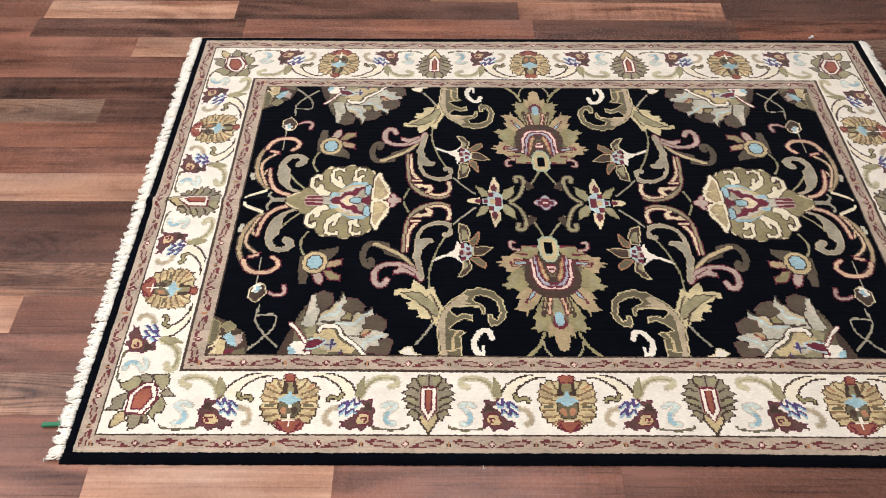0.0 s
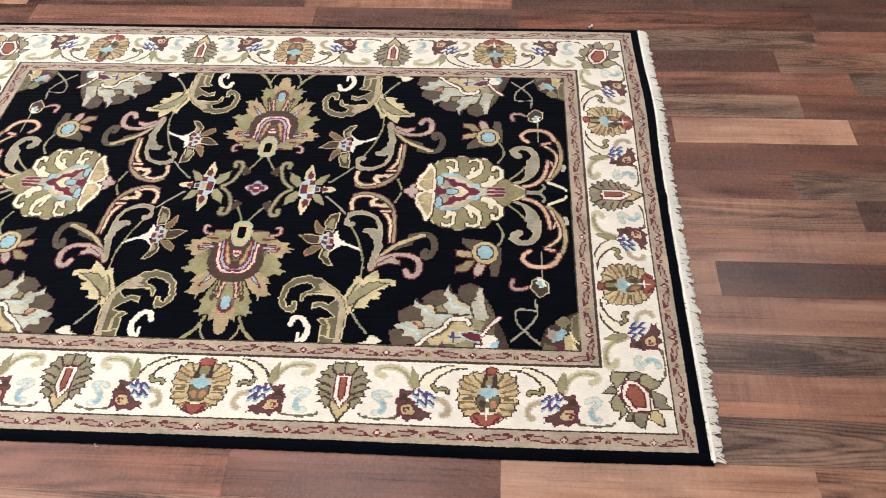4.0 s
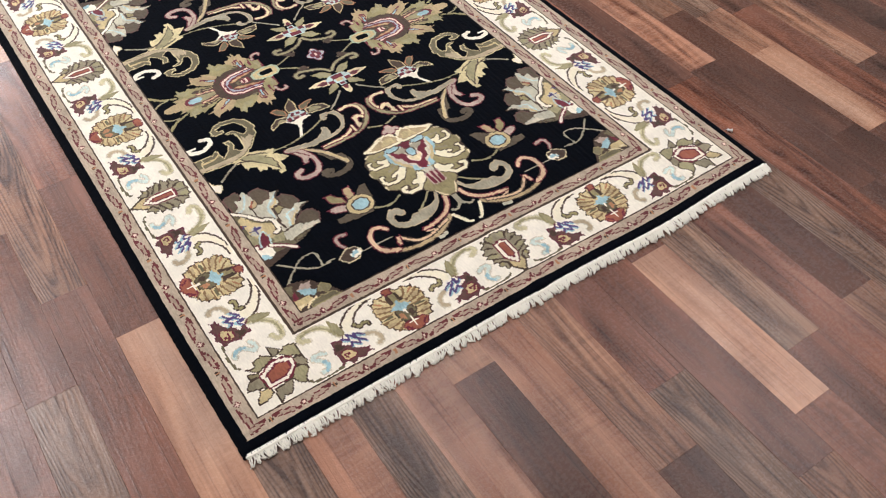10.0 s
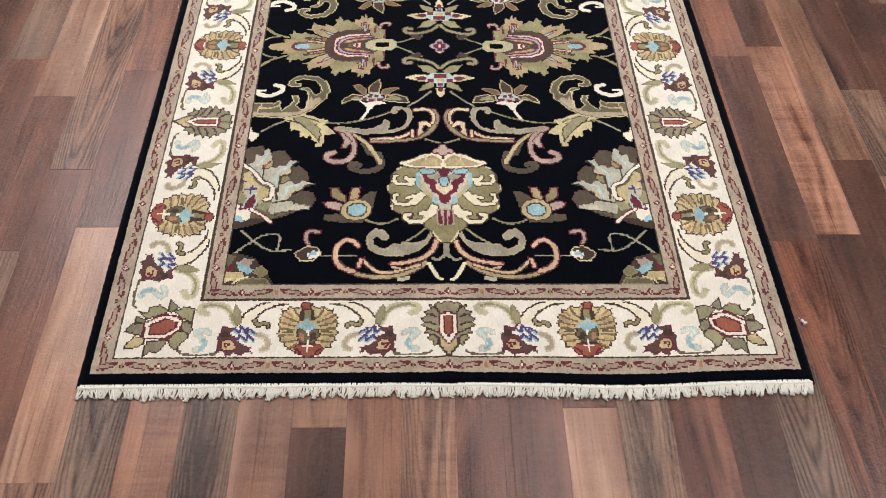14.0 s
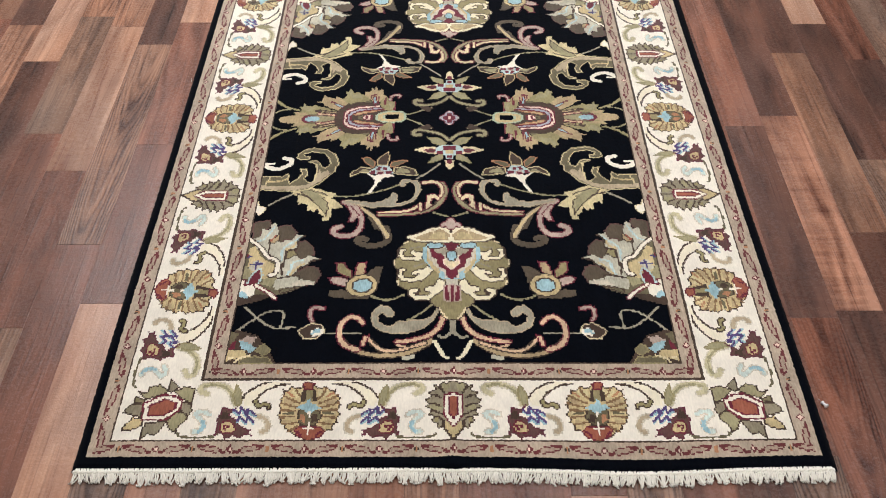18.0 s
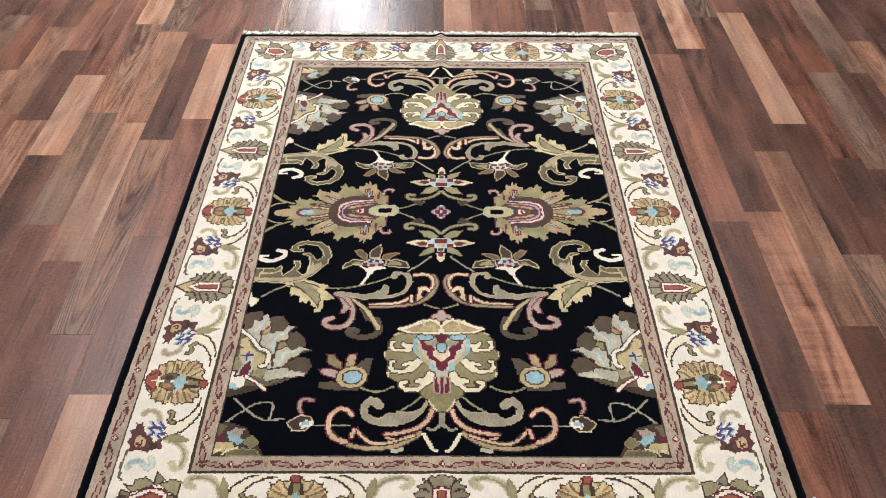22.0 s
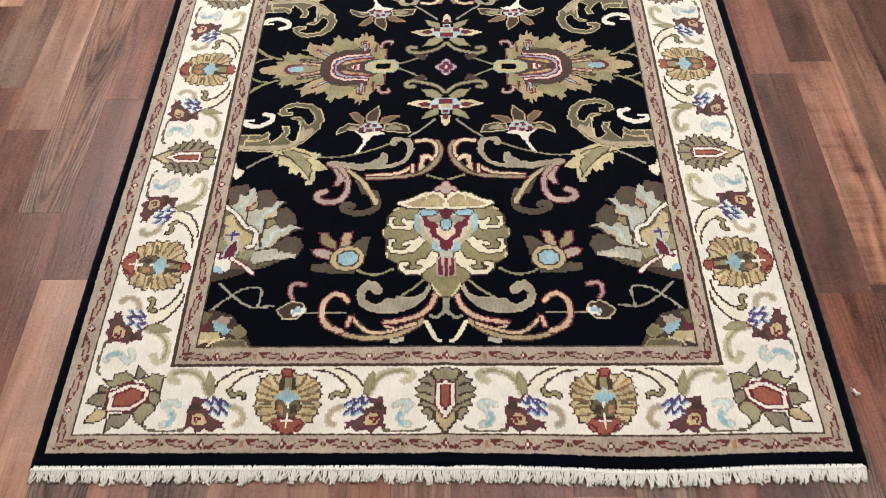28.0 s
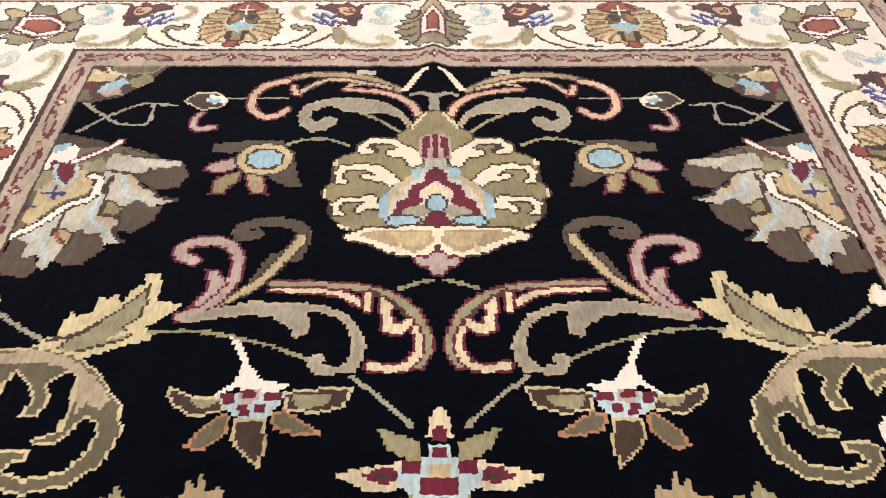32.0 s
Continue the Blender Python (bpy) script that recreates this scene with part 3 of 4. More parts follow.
fill([(247, 422), (254, 353), (245, 318), (224, 291), (199, 272), (187, 261), (172, 262), (166, 254), (149, 258), (131, 264), (112, 286), (106, 318), (111, 338), (127, 354), (141, 356), (147, 346), (147, 325), (137, 322), (135, 336), (127, 338), (121, 322), (126, 293), (141, 281), (159, 277), (170, 280), (174, 290), (157, 300), (151, 308), (150, 321), (156, 327), (163, 308), (176, 305), (194, 306), (219, 310), (224, 318), (212, 330), (194, 323), (177, 329), (176, 345), (193, 339), (209, 345), (225, 363), (212, 365), (192, 369), (203, 380), (201, 399), (203, 410)], "dolive", "pgold")
fill([(243, 421), (249, 351), (240, 320), (219, 293), (194, 274), (182, 280), (192, 292), (180, 299), (219, 308), (228, 319), (234, 341), (234, 369), (233, 418)], "stone")
fill([(243, 418), (243, 441), (232, 441), (232, 415)], "stone")
stroke([(217, 308), (190, 305), (164, 306)], 4, 4, "pgold")
stroke([(219, 414), (219, 386), (210, 369)], 4, 3, "gold")
motif("curl", "cream curl", "")
stroke([(161, 427), (170, 421), (176, 406), (175, 387), (162, 369), (147, 367), (141, 384)], 13, 12, "white")
stroke([(159, 420), (158, 403)], 9, 5, "white")
motif("bloom", "small cream blossom", "")
fill([(280, 433), (290, 430), (313, 428), (327, 420), (316, 407), (301, 404), (296, 419), (282, 425)], "white", "cream")
motif("vine", "thin olive vine stems on the black ground", "")
stroke([(295, 401), (277, 378), (261, 352)], 4, 4, "grey")
motif("star_flower", "five petalled brown flower with wine and blue heart", "")
fill([(203, 71), (203, 98), (198, 132), (178, 127), (174, 102), (182, 80)], "brown", "pgold")
fill([(196, 88), (195, 124), (181, 117), (182, 96)], "sage")
fill([(208, 230), (192, 226), (173, 205), (179, 177), (195, 180), (195, 204)], "brown", "pgold")
fill([(192, 184), (193, 208), (183, 201), (185, 185)], "sage")
fill([(179, 127), (167, 111), (155, 93), (152, 111), (160, 135), (175, 140)], "dolive", "bronze")
fill([(178, 176), (166, 191), (143, 206), (142, 187), (158, 170), (172, 172)], "dolive", "bronze")
fill([(170, 140), (141, 139), (123, 141), (128, 149), (140, 158), (145, 166), (170, 168)], "brown", "gold")
fill([(263, 187), (255, 175), (230, 164), (211, 150), (205, 124), (197, 138), (200, 161), (204, 172), (197, 184), (195, 192), (214, 173), (228, 170), (244, 177)], "white")
fill([(197, 129), (197, 185), (183, 179), (171, 164), (171, 142), (183, 134)], "pblue2")
fill([(200, 150), (200, 168), (187, 165), (188, 149)], "pgrey")
fill([(197, 131), (197, 147), (188, 146), (188, 130)], "wine")
fill([(201, 155), (201, 167), (193, 165), (193, 154)], "wine")
fill([(197, 171), (197, 184), (187, 180), (187, 170)], "wine")
fill([(185, 144), (185, 154), (176, 153), (176, 142)], "wine")
fill([(185, 159), (185, 168), (175, 165), (175, 156)], "wine")
motif("star_flower", "olive and cream star flower with checked wine heart", "y")
fill([(149, 14), (164, 52), (142, 41), (127, 16)], "sage", "olive")
fill([(105, 13), (94, 39), (70, 54), (74, 24), (91, 6)], "sage", "olive")
fill([(132, 30), (125, 62), (117, 84), (104, 53), (107, 30)], "cream")
fill([(124, 31), (126, 47), (118, 62), (112, 48), (113, 31)], "wine")
fill([(121, 36), (121, 50), (116, 50), (116, 36)], "brown")
fill([(191, -6), (176, 7), (152, 11), (152, -6)], "cream")
fill([(172, -6), (162, 6), (150, 6), (150, -6)], "wine")
fill([(148, -6), (147, 9), (134, 10), (132, 31), (113, 33), (100, 19), (100, -6)], "pblue2")
fill([(145, -6), (145, 6), (135, 6), (135, -6)], "wine")
fill([(131, 14), (131, 29), (119, 29), (119, 14)], "wine")
fill([(116, -6), (116, 15), (103, 15), (103, -6)], "wine")
fill([(130, -6), (130, 9), (118, 9), (117, -6)], "gold")
motif("tendril", "olive tendril", "")
stroke([(82, 2), (62, 19), (51, 46), (47, 73), (56, 86), (66, 82), (64, 69)], 6, 9, "sage", "brown")
fill([(39, 38), (44, 59), (37, 72), (30, 63), (22, 51)], "brown")
motif("centre_flower", "small wine flower with pink edging", "xy")
fill([(0, 0), (27, 0), (27, 5), (20, 11), (14, 12), (11, 18), (6, 23), (0, 23)], "lav", "wine")
fill([(0, 0), (19, 0), (19, 4), (9, 7), (6, 15), (0, 15)], "wine")
fill([(0, 0), (6, 0), (6, 4), (0, 4)], "pink")
stroke([(0, 19), (0, 20)], 4, 4, "teal")
stroke([(23, 0), (24, 0)], 4, 4, "pink")
motif("great_palmette", "large jagged olive and gold palmette with horseshoe heart", "x")
fill([(-6, 417), (-6, 419), (10, 408), (14, 392), (14, 375), (18, 365), (14, 341), (16, 282), (-6, 278)], "tan")
fill([(28, 381), (27, 367), (34, 363), (47, 368), (47, 361), (62, 360), (51, 352), (49, 337), (57, 330), (47, 323), (45, 307), (36, 293), (27, 273), (10, 284), (14, 325), (13, 364), (16, 376)], "olive")
fill([(28, 379), (25, 367), (21, 343), (14, 350), (16, 372)], "tan")
fill([(44, 362), (57, 357), (47, 349), (42, 333), (30, 341), (32, 355)], "sage")
stroke([(30, 329), (25, 308), (18, 273)], 5, 4, "brown")
stroke([(29, 310), (25, 291), (21, 272)], 4, 3, "tan")
stroke([(34, 326), (31, 307), (23, 269)], 3, 3, "brown")
stroke([(15, 342), (14, 319), (8, 282)], 4, 4, "dolive")
fill([(65, 327), (68, 314), (78, 314), (91, 312), (82, 304), (78, 288), (73, 282), (84, 281), (78, 272), (75, 262), (58, 245), (44, 263), (30, 272), (40, 292), (51, 307), (59, 313)], "tan")
fill([(76, 272), (76, 262), (86, 256), (102, 257), (104, 250), (113, 247), (95, 239), (100, 229), (94, 221), (83, 206), (61, 193), (57, 220), (53, 244), (67, 261)], "olive")
fill([(98, 255), (106, 246), (90, 240), (88, 221), (73, 213), (75, 239)], "sage")
fill([(92, 216), (86, 211), (98, 209), (100, 197), (113, 194), (109, 187), (123, 184), (105, 179), (107, 169), (105, 164), (91, 166), (79, 155), (59, 162), (61, 185), (67, 195), (81, 205)], "tan")
fill([(51, 173), (65, 170), (77, 158), (65, 144), (57, 134), (40, 134), (21, 136), (23, 154), (36, 165)], "olive")
fill([(57, 151), (53, 138), (29, 138), (31, 146)], "sage")
stroke([(57, 134), (40, 134), (21, 136)], 4, 3, "wine")
stroke([(77, 156), (63, 159), (51, 159)], 5, 3, "wine")
stroke([(65, 146), (79, 144), (85, 134), (83, 124), (75, 125)], 6, 5, "pgrey", "wine")
fill([(-6, 279), (16, 279), (34, 270), (50, 254), (60, 229), (63, 186), (53, 172), (40, 170), (42, 226), (23, 249), (-6, 255)], "brown")
stroke([(60, 205), (61, 185)], 4, 4, "dolive")
fill([(-6, 360), (6, 359), (14, 352), (13, 325), (-6, 321)], "wine")
fill([(-6, 321), (13, 322), (9, 300), (5, 281), (-6, 279)], "sage")
fill([(-6, 352), (7, 351), (9, 330), (7, 318), (-6, 314)], "lblue")
stroke([(-6, 312), (-6, 296)], 8, 8, "pblue2")
stroke([(18, 318), (16, 300), (12, 281)], 4, 4, "salmon", "wine")
fill([(63, 289), (56, 274), (47, 259), (36, 260), (46, 277)], "lblue", "wine")
stroke([(63, 292), (61, 283)], 4, 4, "wine")
fill([(71, 191), (84, 188), (79, 180), (57, 178), (48, 180), (55, 188)], "lblue", "wine")
stroke([(73, 193), (85, 193), (87, 181)], 3, 3, "wine")
stroke([(78, 175), (53, 175)], 4, 4, "wine")
fill([(-6, 258), (19, 259), (34, 249), (45, 226), (47, 173), (-6, 166)], "wine")
fill([(-6, 255), (18, 256), (31, 247), (41, 224), (44, 172), (-6, 166)], "pink")
fill([(-6, 250), (14, 251), (26, 243), (36, 222), (39, 166), (-6, 160)], "wine")
fill([(-6, 246), (12, 247), (23, 239), (32, 220), (36, 164), (-6, 159)], "lav")
fill([(-6, 241), (9, 242), (19, 234), (28, 216), (33, 159), (-6, 154)], "wine")
fill([(-6, 238), (8, 238), (17, 231), (24, 212), (28, 153), (-6, 150)], "brown")
fill([(12, 236), (21, 222), (25, 200), (27, 166), (19, 184), (15, 209), (8, 225)], "gold", "bronze")
fill([(-6, 238), (7, 236), (10, 216), (16, 179), (-6, 176)], "brown")
stroke([(3, 219), (10, 198)], 4, 4, "dolive")
fill([(-6, 212), (7, 211), (11, 198), (10, 186), (-6, 184)], "pink", "wine")
fill([(-6, 205), (5, 203), (8, 186), (-6, 184)], "wine")
stroke([(-6, 198), (5, 194)], 4, 4, "pink")
fill([(-6, 182), (10, 178), (19, 166), (23, 139), (21, 116), (10, 106), (-6, 105)], "teal")
fill([(-6, 176), (9, 174), (15, 162), (19, 137), (16, 117), (8, 110), (-6, 109)], "gold")
fill([(-6, 163), (5, 161), (10, 153), (10, 138), (-6, 136)], "teal")
fill([(-6, 157), (5, 155), (9, 150), (9, 123), (-6, 122)], "black")
# border
def corner_flower():
    motif("corner_flower", "grey olive corner flower with rust heart", "")
    fill([(-58, -44), (-38, -50), (-15, -40), (-33, -21), (-55, -11)], "sage", "brown")
    fill([(-27, -47), (-6, -66), (-4, -44), (-13, -34)], "ash", "brown")
    fill([(-9, -38), (10, -54), (30, -49), (30, -36), (51, -40), (30, -21), (11, -27)], "sage", "brown")
    fill([(-56, -13), (-35, -17), (-36, 4), (-53, 15), (-58, 3)], "ash", "brown")
    fill([(-51, 8), (-30, 4), (-15, 24), (-25, 44), (-37, 50), (-40, 34), (-52, 21)], "sage", "brown")
    fill([(-17, 24), (21, 25), (26, 43), (25, 62), (13, 51), (-1, 54), (-11, 40)], "ash", "brown")
    fill([(31, -13), (52, -13), (63, -2), (67, 7), (45, 14), (32, 17)], "ash", "brown")
    fill([(29, -21), (51, -29), (53, -13), (33, -11)], "moss", "brown")
    fill([(24, 20), (45, 15), (59, 33), (61, 45), (38, 42), (26, 34)], "gold", "brown")
    fill([(-39, -19), (-23, -30), (1, -34), (34, -14), (31, 22), (-13, 24), (-36, 2)], "wine")
    fill([(-35, -17), (-22, -26), (0, -29), (30, -12), (28, 19), (-10, 20), (-33, 1)], "white")
    fill([(-28, -15), (-4, -24), (24, -8), (22, 14), (-8, 15), (-28, 0)], "wine")
    fill([(-24, -14), (-5, -20), (20, -6), (19, 11), (-6, 11), (-24, -1)], "rust")
def rosette():
    motif("rosette", "gold petalled rosette with blue heart", "")
    fill([(-45, -44), (-37, -40), (-28, -51), (-13, -47), (6, -61), (20, -47), (38, -51), (42, -41), (52, -44), (50, -30), (56, -23), (51, -14), (58, -8), (49, 0), (56, 12), (49, 17), (51, 28), (42, 29), (42, 40), (30, 41), (22, 52), (8, 58), (-22, 58), (-32, 44), (-45, 42), (-46, 30), (-55, 27), (-51, 16), (-59, 10), (-50, 0), (-58, -10), (-50, -16), (-56, -26), (-47, -32)], "gold", "brown")
    for s in (-1, 1):
        fill(flip(s, [(14, -46), (22, -42), (30, -46), (36, -38), (22, -26), (14, -30)]), "pgold")
        fill(flip(s, [(34, -22), (48, -24), (46, -14), (26, -10)]), "tan")
        fill(flip(s, [(34, 2), (48, 0), (50, 9), (30, 10)]), "pgold")
        fill(flip(s, [(30, 22), (44, 20), (44, 28), (28, 32)]), "tan")
        stroke(flip(s, [(13, -24), (22, -33), (28, -46)]), 3, 3, "umber")
        stroke(flip(s, [(19, -15), (34, -22), (50, -31)]), 3, 3, "umber")
        stroke(flip(s, [(22, -6), (38, -10), (52, -15)]), 3, 3, "umber")
        stroke(flip(s, [(25, 2), (40, 0), (50, 0)]), 3, 3, "umber")
        stroke(flip(s, [(25, 14), (38, 14), (50, 16)]), 3, 3, "umber")
        stroke(flip(s, [(20, 25), (32, 28), (44, 29)]), 3, 3, "umber")
        stroke(flip(s, [(18, 33), (26, 39), (32, 43)]), 3, 3, "umber")
        stroke(flip(s, [(30, -28), (42, -37)]), 3, 3, "bronze")
        stroke(flip(s, [(28, 6), (44, 7)]), 3, 3, "dolive")
    fill([(-8, -44), (15, -44), (18, -17), (-14, -17)], "brown")
    fill([(-3, -44), (9, -44), (7, -19), (-4, -19)], "khaki")
    fill([(-6, -57), (7, -62), (18, -55), (12, -42), (-4, -42)], "rust", "wine")
    fill([(-20, 0), (-8, -6), (10, -6), (21, 0), (21, 14), (12, 33), (-14, 33), (-25, 14)], "dolive", "brown")
    fill([(-14, 8), (-4, 12), (-8, 28), (-18, 20)], "brown")
    fill([(12, 8), (4, 12), (4, 28), (16, 20)], "bronze")
    fill([(-22, -4), (-11, -12), (-3, -14), (1, -26), (6, -14), (14, -12), (23, -4), (11, 0), (-1, 9), (-12, 0)], "lblue")
    fill([(-34, 42), (-24, 34), (16, 34), (24, 42), (16, 54), (-5, 63), (-27, 55)], "rust", "wine")
    stroke([(-25, 44), (-17, 52)], 3, 3, "wine")
    stroke([(17, 43), (9, 53)], 3, 3, "wine")
    stroke([(-1, 5), (-2, 12)], 4, 4, "white")
    stroke([(-2, 25), (-3, 48)], 4, 4, "white")
    stroke([(-12, 37), (7, 37)], 4, 4, "white")


def arrow_flower():
    motif("arrow_flower", "grey olive arrow shaped flower with rust heart", "")
    for s in (-1, 1):
        fill(flip(s, [(-1, -61), (12, -56), (20, -60), (26, -51), (35, -52), (34, -41), (46, -36), (41, -27), (53, -20), (43, -13), (52, -5), (40, 1), (46, 12), (35, 15), (42, 26), (31, 27), (28, 40), (19, 35), (9, 52), (1, 60), (0, 66)]), "ash", "brown")
        fill(flip(s, [(6, -53), (18, -55), (24, -46), (16, -38), (8, -40)]), "sage")
        fill(flip(s, [(22, -10), (38, -11), (44, -5), (32, 1), (22, 2)]), "sage")
        fill(flip(s, [(26, 14), (33, 18), (34, 25), (27, 25)]), "khaki")
        stroke(flip(s, [(16, -33), (22, -43), (25, -50)]), 3, 3, "brown")
        stroke(flip(s, [(22, -24), (32, -30), (40, -30)]), 3, 3, "brown")
        stroke(flip(s, [(22, -6), (33, -12), (42, -13)]), 3, 3, "brown")
        stroke(flip(s, [(20, 10), (31, 4), (40, 1)]), 3, 3, "brown")
        stroke(flip(s, [(16, 24), (26, 16), (34, 15)]), 3, 3, "brown")
        fill(flip(s, [(17, 22), (0, 38), (0, 64), (9, 50), (18, 34)]), "gold")
        stroke(flip(s, [(17, 24), (18, 34), (8, 51), (0, 63)]), 3, 3, "brown")
        fill(flip(s, [(-1, -36), (17, -32), (17, 14), (0, 40)]), "wine")
        fill(flip(s, [(-1, -31), (14, -28), (14, 13), (0, 36)]), "white")
        fill(flip(s, [(-1, -26), (8, -25), (8, 11), (0, 25)]), "wine")
        fill(flip(s, [(-1, -26), (5, -26), (5, 9), (0, 19)]), "rust")


def bell_flower():
    motif("bell_flower", "wine bell flower with violet and blue zigzag", "")
    fill([(1, -38), (10, -30), (31, -33), (30, -21), (38, -9), (33, 5), (36, 23), (23, 22), (14, 33), (3, 25), (-11, 31), (-19, 22), (-32, 27), (-25, 18), (-30, 14), (-15, 9), (-6, 2), (2, -9), (16, -18), (5, -25)], "mauve", "plumwine")
    fill([(20, -26), (28, -22), (32, -8), (24, -10), (12, -8)], "brown")
    fill([(1, 5), (10, -6), (23, -6), (29, 6), (26, 17), (16, 22), (4, 20), (-3, 14)], "gold", "wine")
    stroke([(12, 6), (21, 5), (17, 14)], 3, 3, "wine")
    fill([(-33, -16), (-22, -26), (-3, -38), (8, -25), (4, -14), (-7, -2), (-20, 5), (-33, -2)], "white")
    for shade, rise in (("lblue", 4), ("plum", 0)):
        stroke([(u, v + rise) for u, v in ((-32, -17), (-16, -29), (-18, -16), (-4, -33), (-3, -20), (7, -27))], 3, 3, shade)
        stroke([(u, v + rise) for u, v in ((-31, -3), (-19, -13), (-18, -2), (-6, -12), (-2, -6))], 3, 3, shade)


def olive_curl():
    motif("curl", "olive curl with leaf", "")
    stroke([(-30, 25), (-20, 2), (-3, -12), (18, -16), (36, -12), (38, -2), (26, 4)], 10, 10, "straw", "beige")
    stroke([(-25, 20), (-18, 2), (-2, -11), (18, -15), (34, -11)], 5, 5, "sage")
    fill([(-41, 12), (-38, 0), (-24, -20), (-23, -6), (-22, 11), (-30, 30), (-41, 30)], "sage", "khaki")


def blue_curl():
    motif("curl", "pale blue curl with olive base line", "")
    stroke([(-5, -26), (8, -32), (20, -27), (9, -16), (2, -4), (7, 7), (17, 9)], 8, 8, "pblue", "beige")
    stroke([(4, -11), (1, 0), (8, 8)], 8, 8, "lblue")
    stroke([(-25, 15), (-18, 19), (14, 21), (38, 18), (44, 13)], 5, 5, "dolive")


def cream_stem():
    motif("stem", "cream stem with dark dotted edges", "")
    fill([(37, -12), (25, -25), (2, -39), (-25, -46), (-46, -47), (-46, -41), (-30, -39), (-19, -35), (4, -20), (12, -6), (15, 8), (32, 7)], "pyellow")
    stroke([(37, -9), (32, -19), (25, -26), (3, -40), (-25, -47), (-45, -47)], 3, 3, "brown")
    stroke([(12, -4), (3, -19), (-19, -34), (-31, -38), (-46, -39)], 3, 3, "brown")
    motif("hook", "small olive hook", "")
    stroke([(12, -2), (7, 7), (-6, 4), (-13, 7), (-13, 12)], 6, 5, "olive", "brown")


def beige_curl():
    motif("curl", "faint beige curl", "")
    stroke([(19, -18), (4, -13), (-4, 0), (-2, 11), (5, 14)], 8, 8, "stone", "beige")


pen["clip"] = (GX < 868) & (GY < 601) & ((GX > 746) | (GY > 467))


def at_short(fn, along, m):
    pen["place"] = lambda u, v: (ROOT[fn][0] + v, along + m * u)
    pen["axis"] = "y" if along == 0 else ""
    fn()


def at_long(fn, along, m):
    pen["place"] = lambda u, v: (along + m * u, ROOT[fn][0] - 274 + 1.06 * v)
    pen["axis"] = "x" if along == 0 else ""
    fn()


ROOT = {corner_flower: (804, 533), rosette: (807, 263), arrow_flower: (806, 3), bell_flower: (834, 390), olive_curl: (768, 427), blue_curl: (842, 446), cream_stem: (791, 349), beige_curl: (837, 337)}
SIDE = (beige_curl, olive_curl, blue_curl, cream_stem, bell_flower)
for fn in SIDE:
    off = ROOT[fn][1] - ROOT[rosette][1]
    for run, centre, m in ((at_short, 259, 1), (at_short, 259, -1), (at_long, 0, 1), (at_long, 530, -1), (at_long, 530, 1)):
        run(fn, centre + m * off, m)
at_short(rosette, 259, 1)
at_long(rosette, 0, 1)
at_long(rosette, 530, 1)
at_short(arrow_flower, 0, 1)
at_long(arrow_flower, 265, 1)
pen["place"], pen["axis"] = (lambda u, v: (805 + v, 527 + u)), ""
corner_flower()
pen["place"] = None

# weave: one sheet of knots, cut into the parts of the design
NX, NY = 2 * QX, 2 * QY
full_yarn = np.concatenate([np.concatenate([yarn[::-1, ::-1], yarn[::-1]], 1), np.concatenate([yarn[:, ::-1], yarn], 1)], 0)
full_owner = np.concatenate([np.concatenate([owner[::-1, ::-1], owner[::-1]], 1), np.concatenate([owner[:, ::-1], owner], 1)], 0)
def meander(index, cx, cy):
    """Wine outlined leaf pairs round small diamonds along a guard band whose middle runs at cx, cy (millimetres)."""
    mx, my = np.meshgrid((np.arange(NX) + 0.5 - QX) * KNOT * 1000, (np.arange(NY) + 0.5 - QY) * KNOT * 1000, indexing="ij")
    band = full_owner == index
    for along, across, mid, end, period, first in ((mx, my, cy, cx, 161.5, 16), (my, mx, cx, cy, 130, 1)):
        own = band & (np.abs(along) < end + 9) & (np.abs(np.abs(across) - mid) < 15)
        v = np.abs(across) - mid
        w = np.mod(along - first, period)
        u = np.minimum(w, period - w) * 65 / (period / 2)     # 0 at the diamond, 65 at the tick
        lean = v - (33 - u) * 0.2
        leaf = (u > 11) & (u < 59) & (np.abs(lean) < np.clip(np.minimum((u - 8) * 0.4, (62 - u) * 0.5), 0, 6.4)) & (np.abs(v) < 9)
        core = (u > 19) & (u < 51) & (np.abs(lean) < 3.6) & (np.abs(v) < 6)
        full_yarn[own & leaf] = YARNS.index("maroon")
        full_yarn[own & core] = YARNS.index("fawn")
        full_yarn[own & (u > 6) & (u < 16) & (np.abs(v - 6) < 1.6)] = YARNS.index("maroon")
        full_yarn[own & (u > 44) & (u < 59) & (np.abs(v + 6) < 1.6)] = YARNS.index("maroon")
        ring = np.abs(u * 1.2 + np.abs(v))
        full_yarn[own & (ring < 8.2)] = YARNS.index("maroon")
        full_yarn[own & (ring < 4.2)] = YARNS.index("pink")
        full_yarn[own & (u > 62.8) & (np.abs(v) < 5)] = YARNS.index("bronze")
        full_yarn[own & (u > 61.2) & (u <= 63.4) & (np.abs(v - 1) < 3.2)] = YARNS.index("brown")


meander(1, 885, 619)
meander(3, 723, 445)

IX, IY = np.meshgrid(np.arange(NX + 1), np.arange(NY + 1), indexing="ij")
VX, VY = (IX - QX) * KNOT, (IY - QY) * KNOT
rng = np.random.default_rng(5)


def waves(x, y, k, seed):
    r = np.random.default_rng(seed)
    total = np.zeros_like(x)
    for _ in range(6):
        a, ph = r.uniform(0, 2 * np.pi), r.uniform(0, 2 * np.pi)
        f = k * r.uniform(0.5, 1.5)
        total += np.sin(f * (x * np.cos(a) + y * np.sin(a)) + ph)
    return total / 6


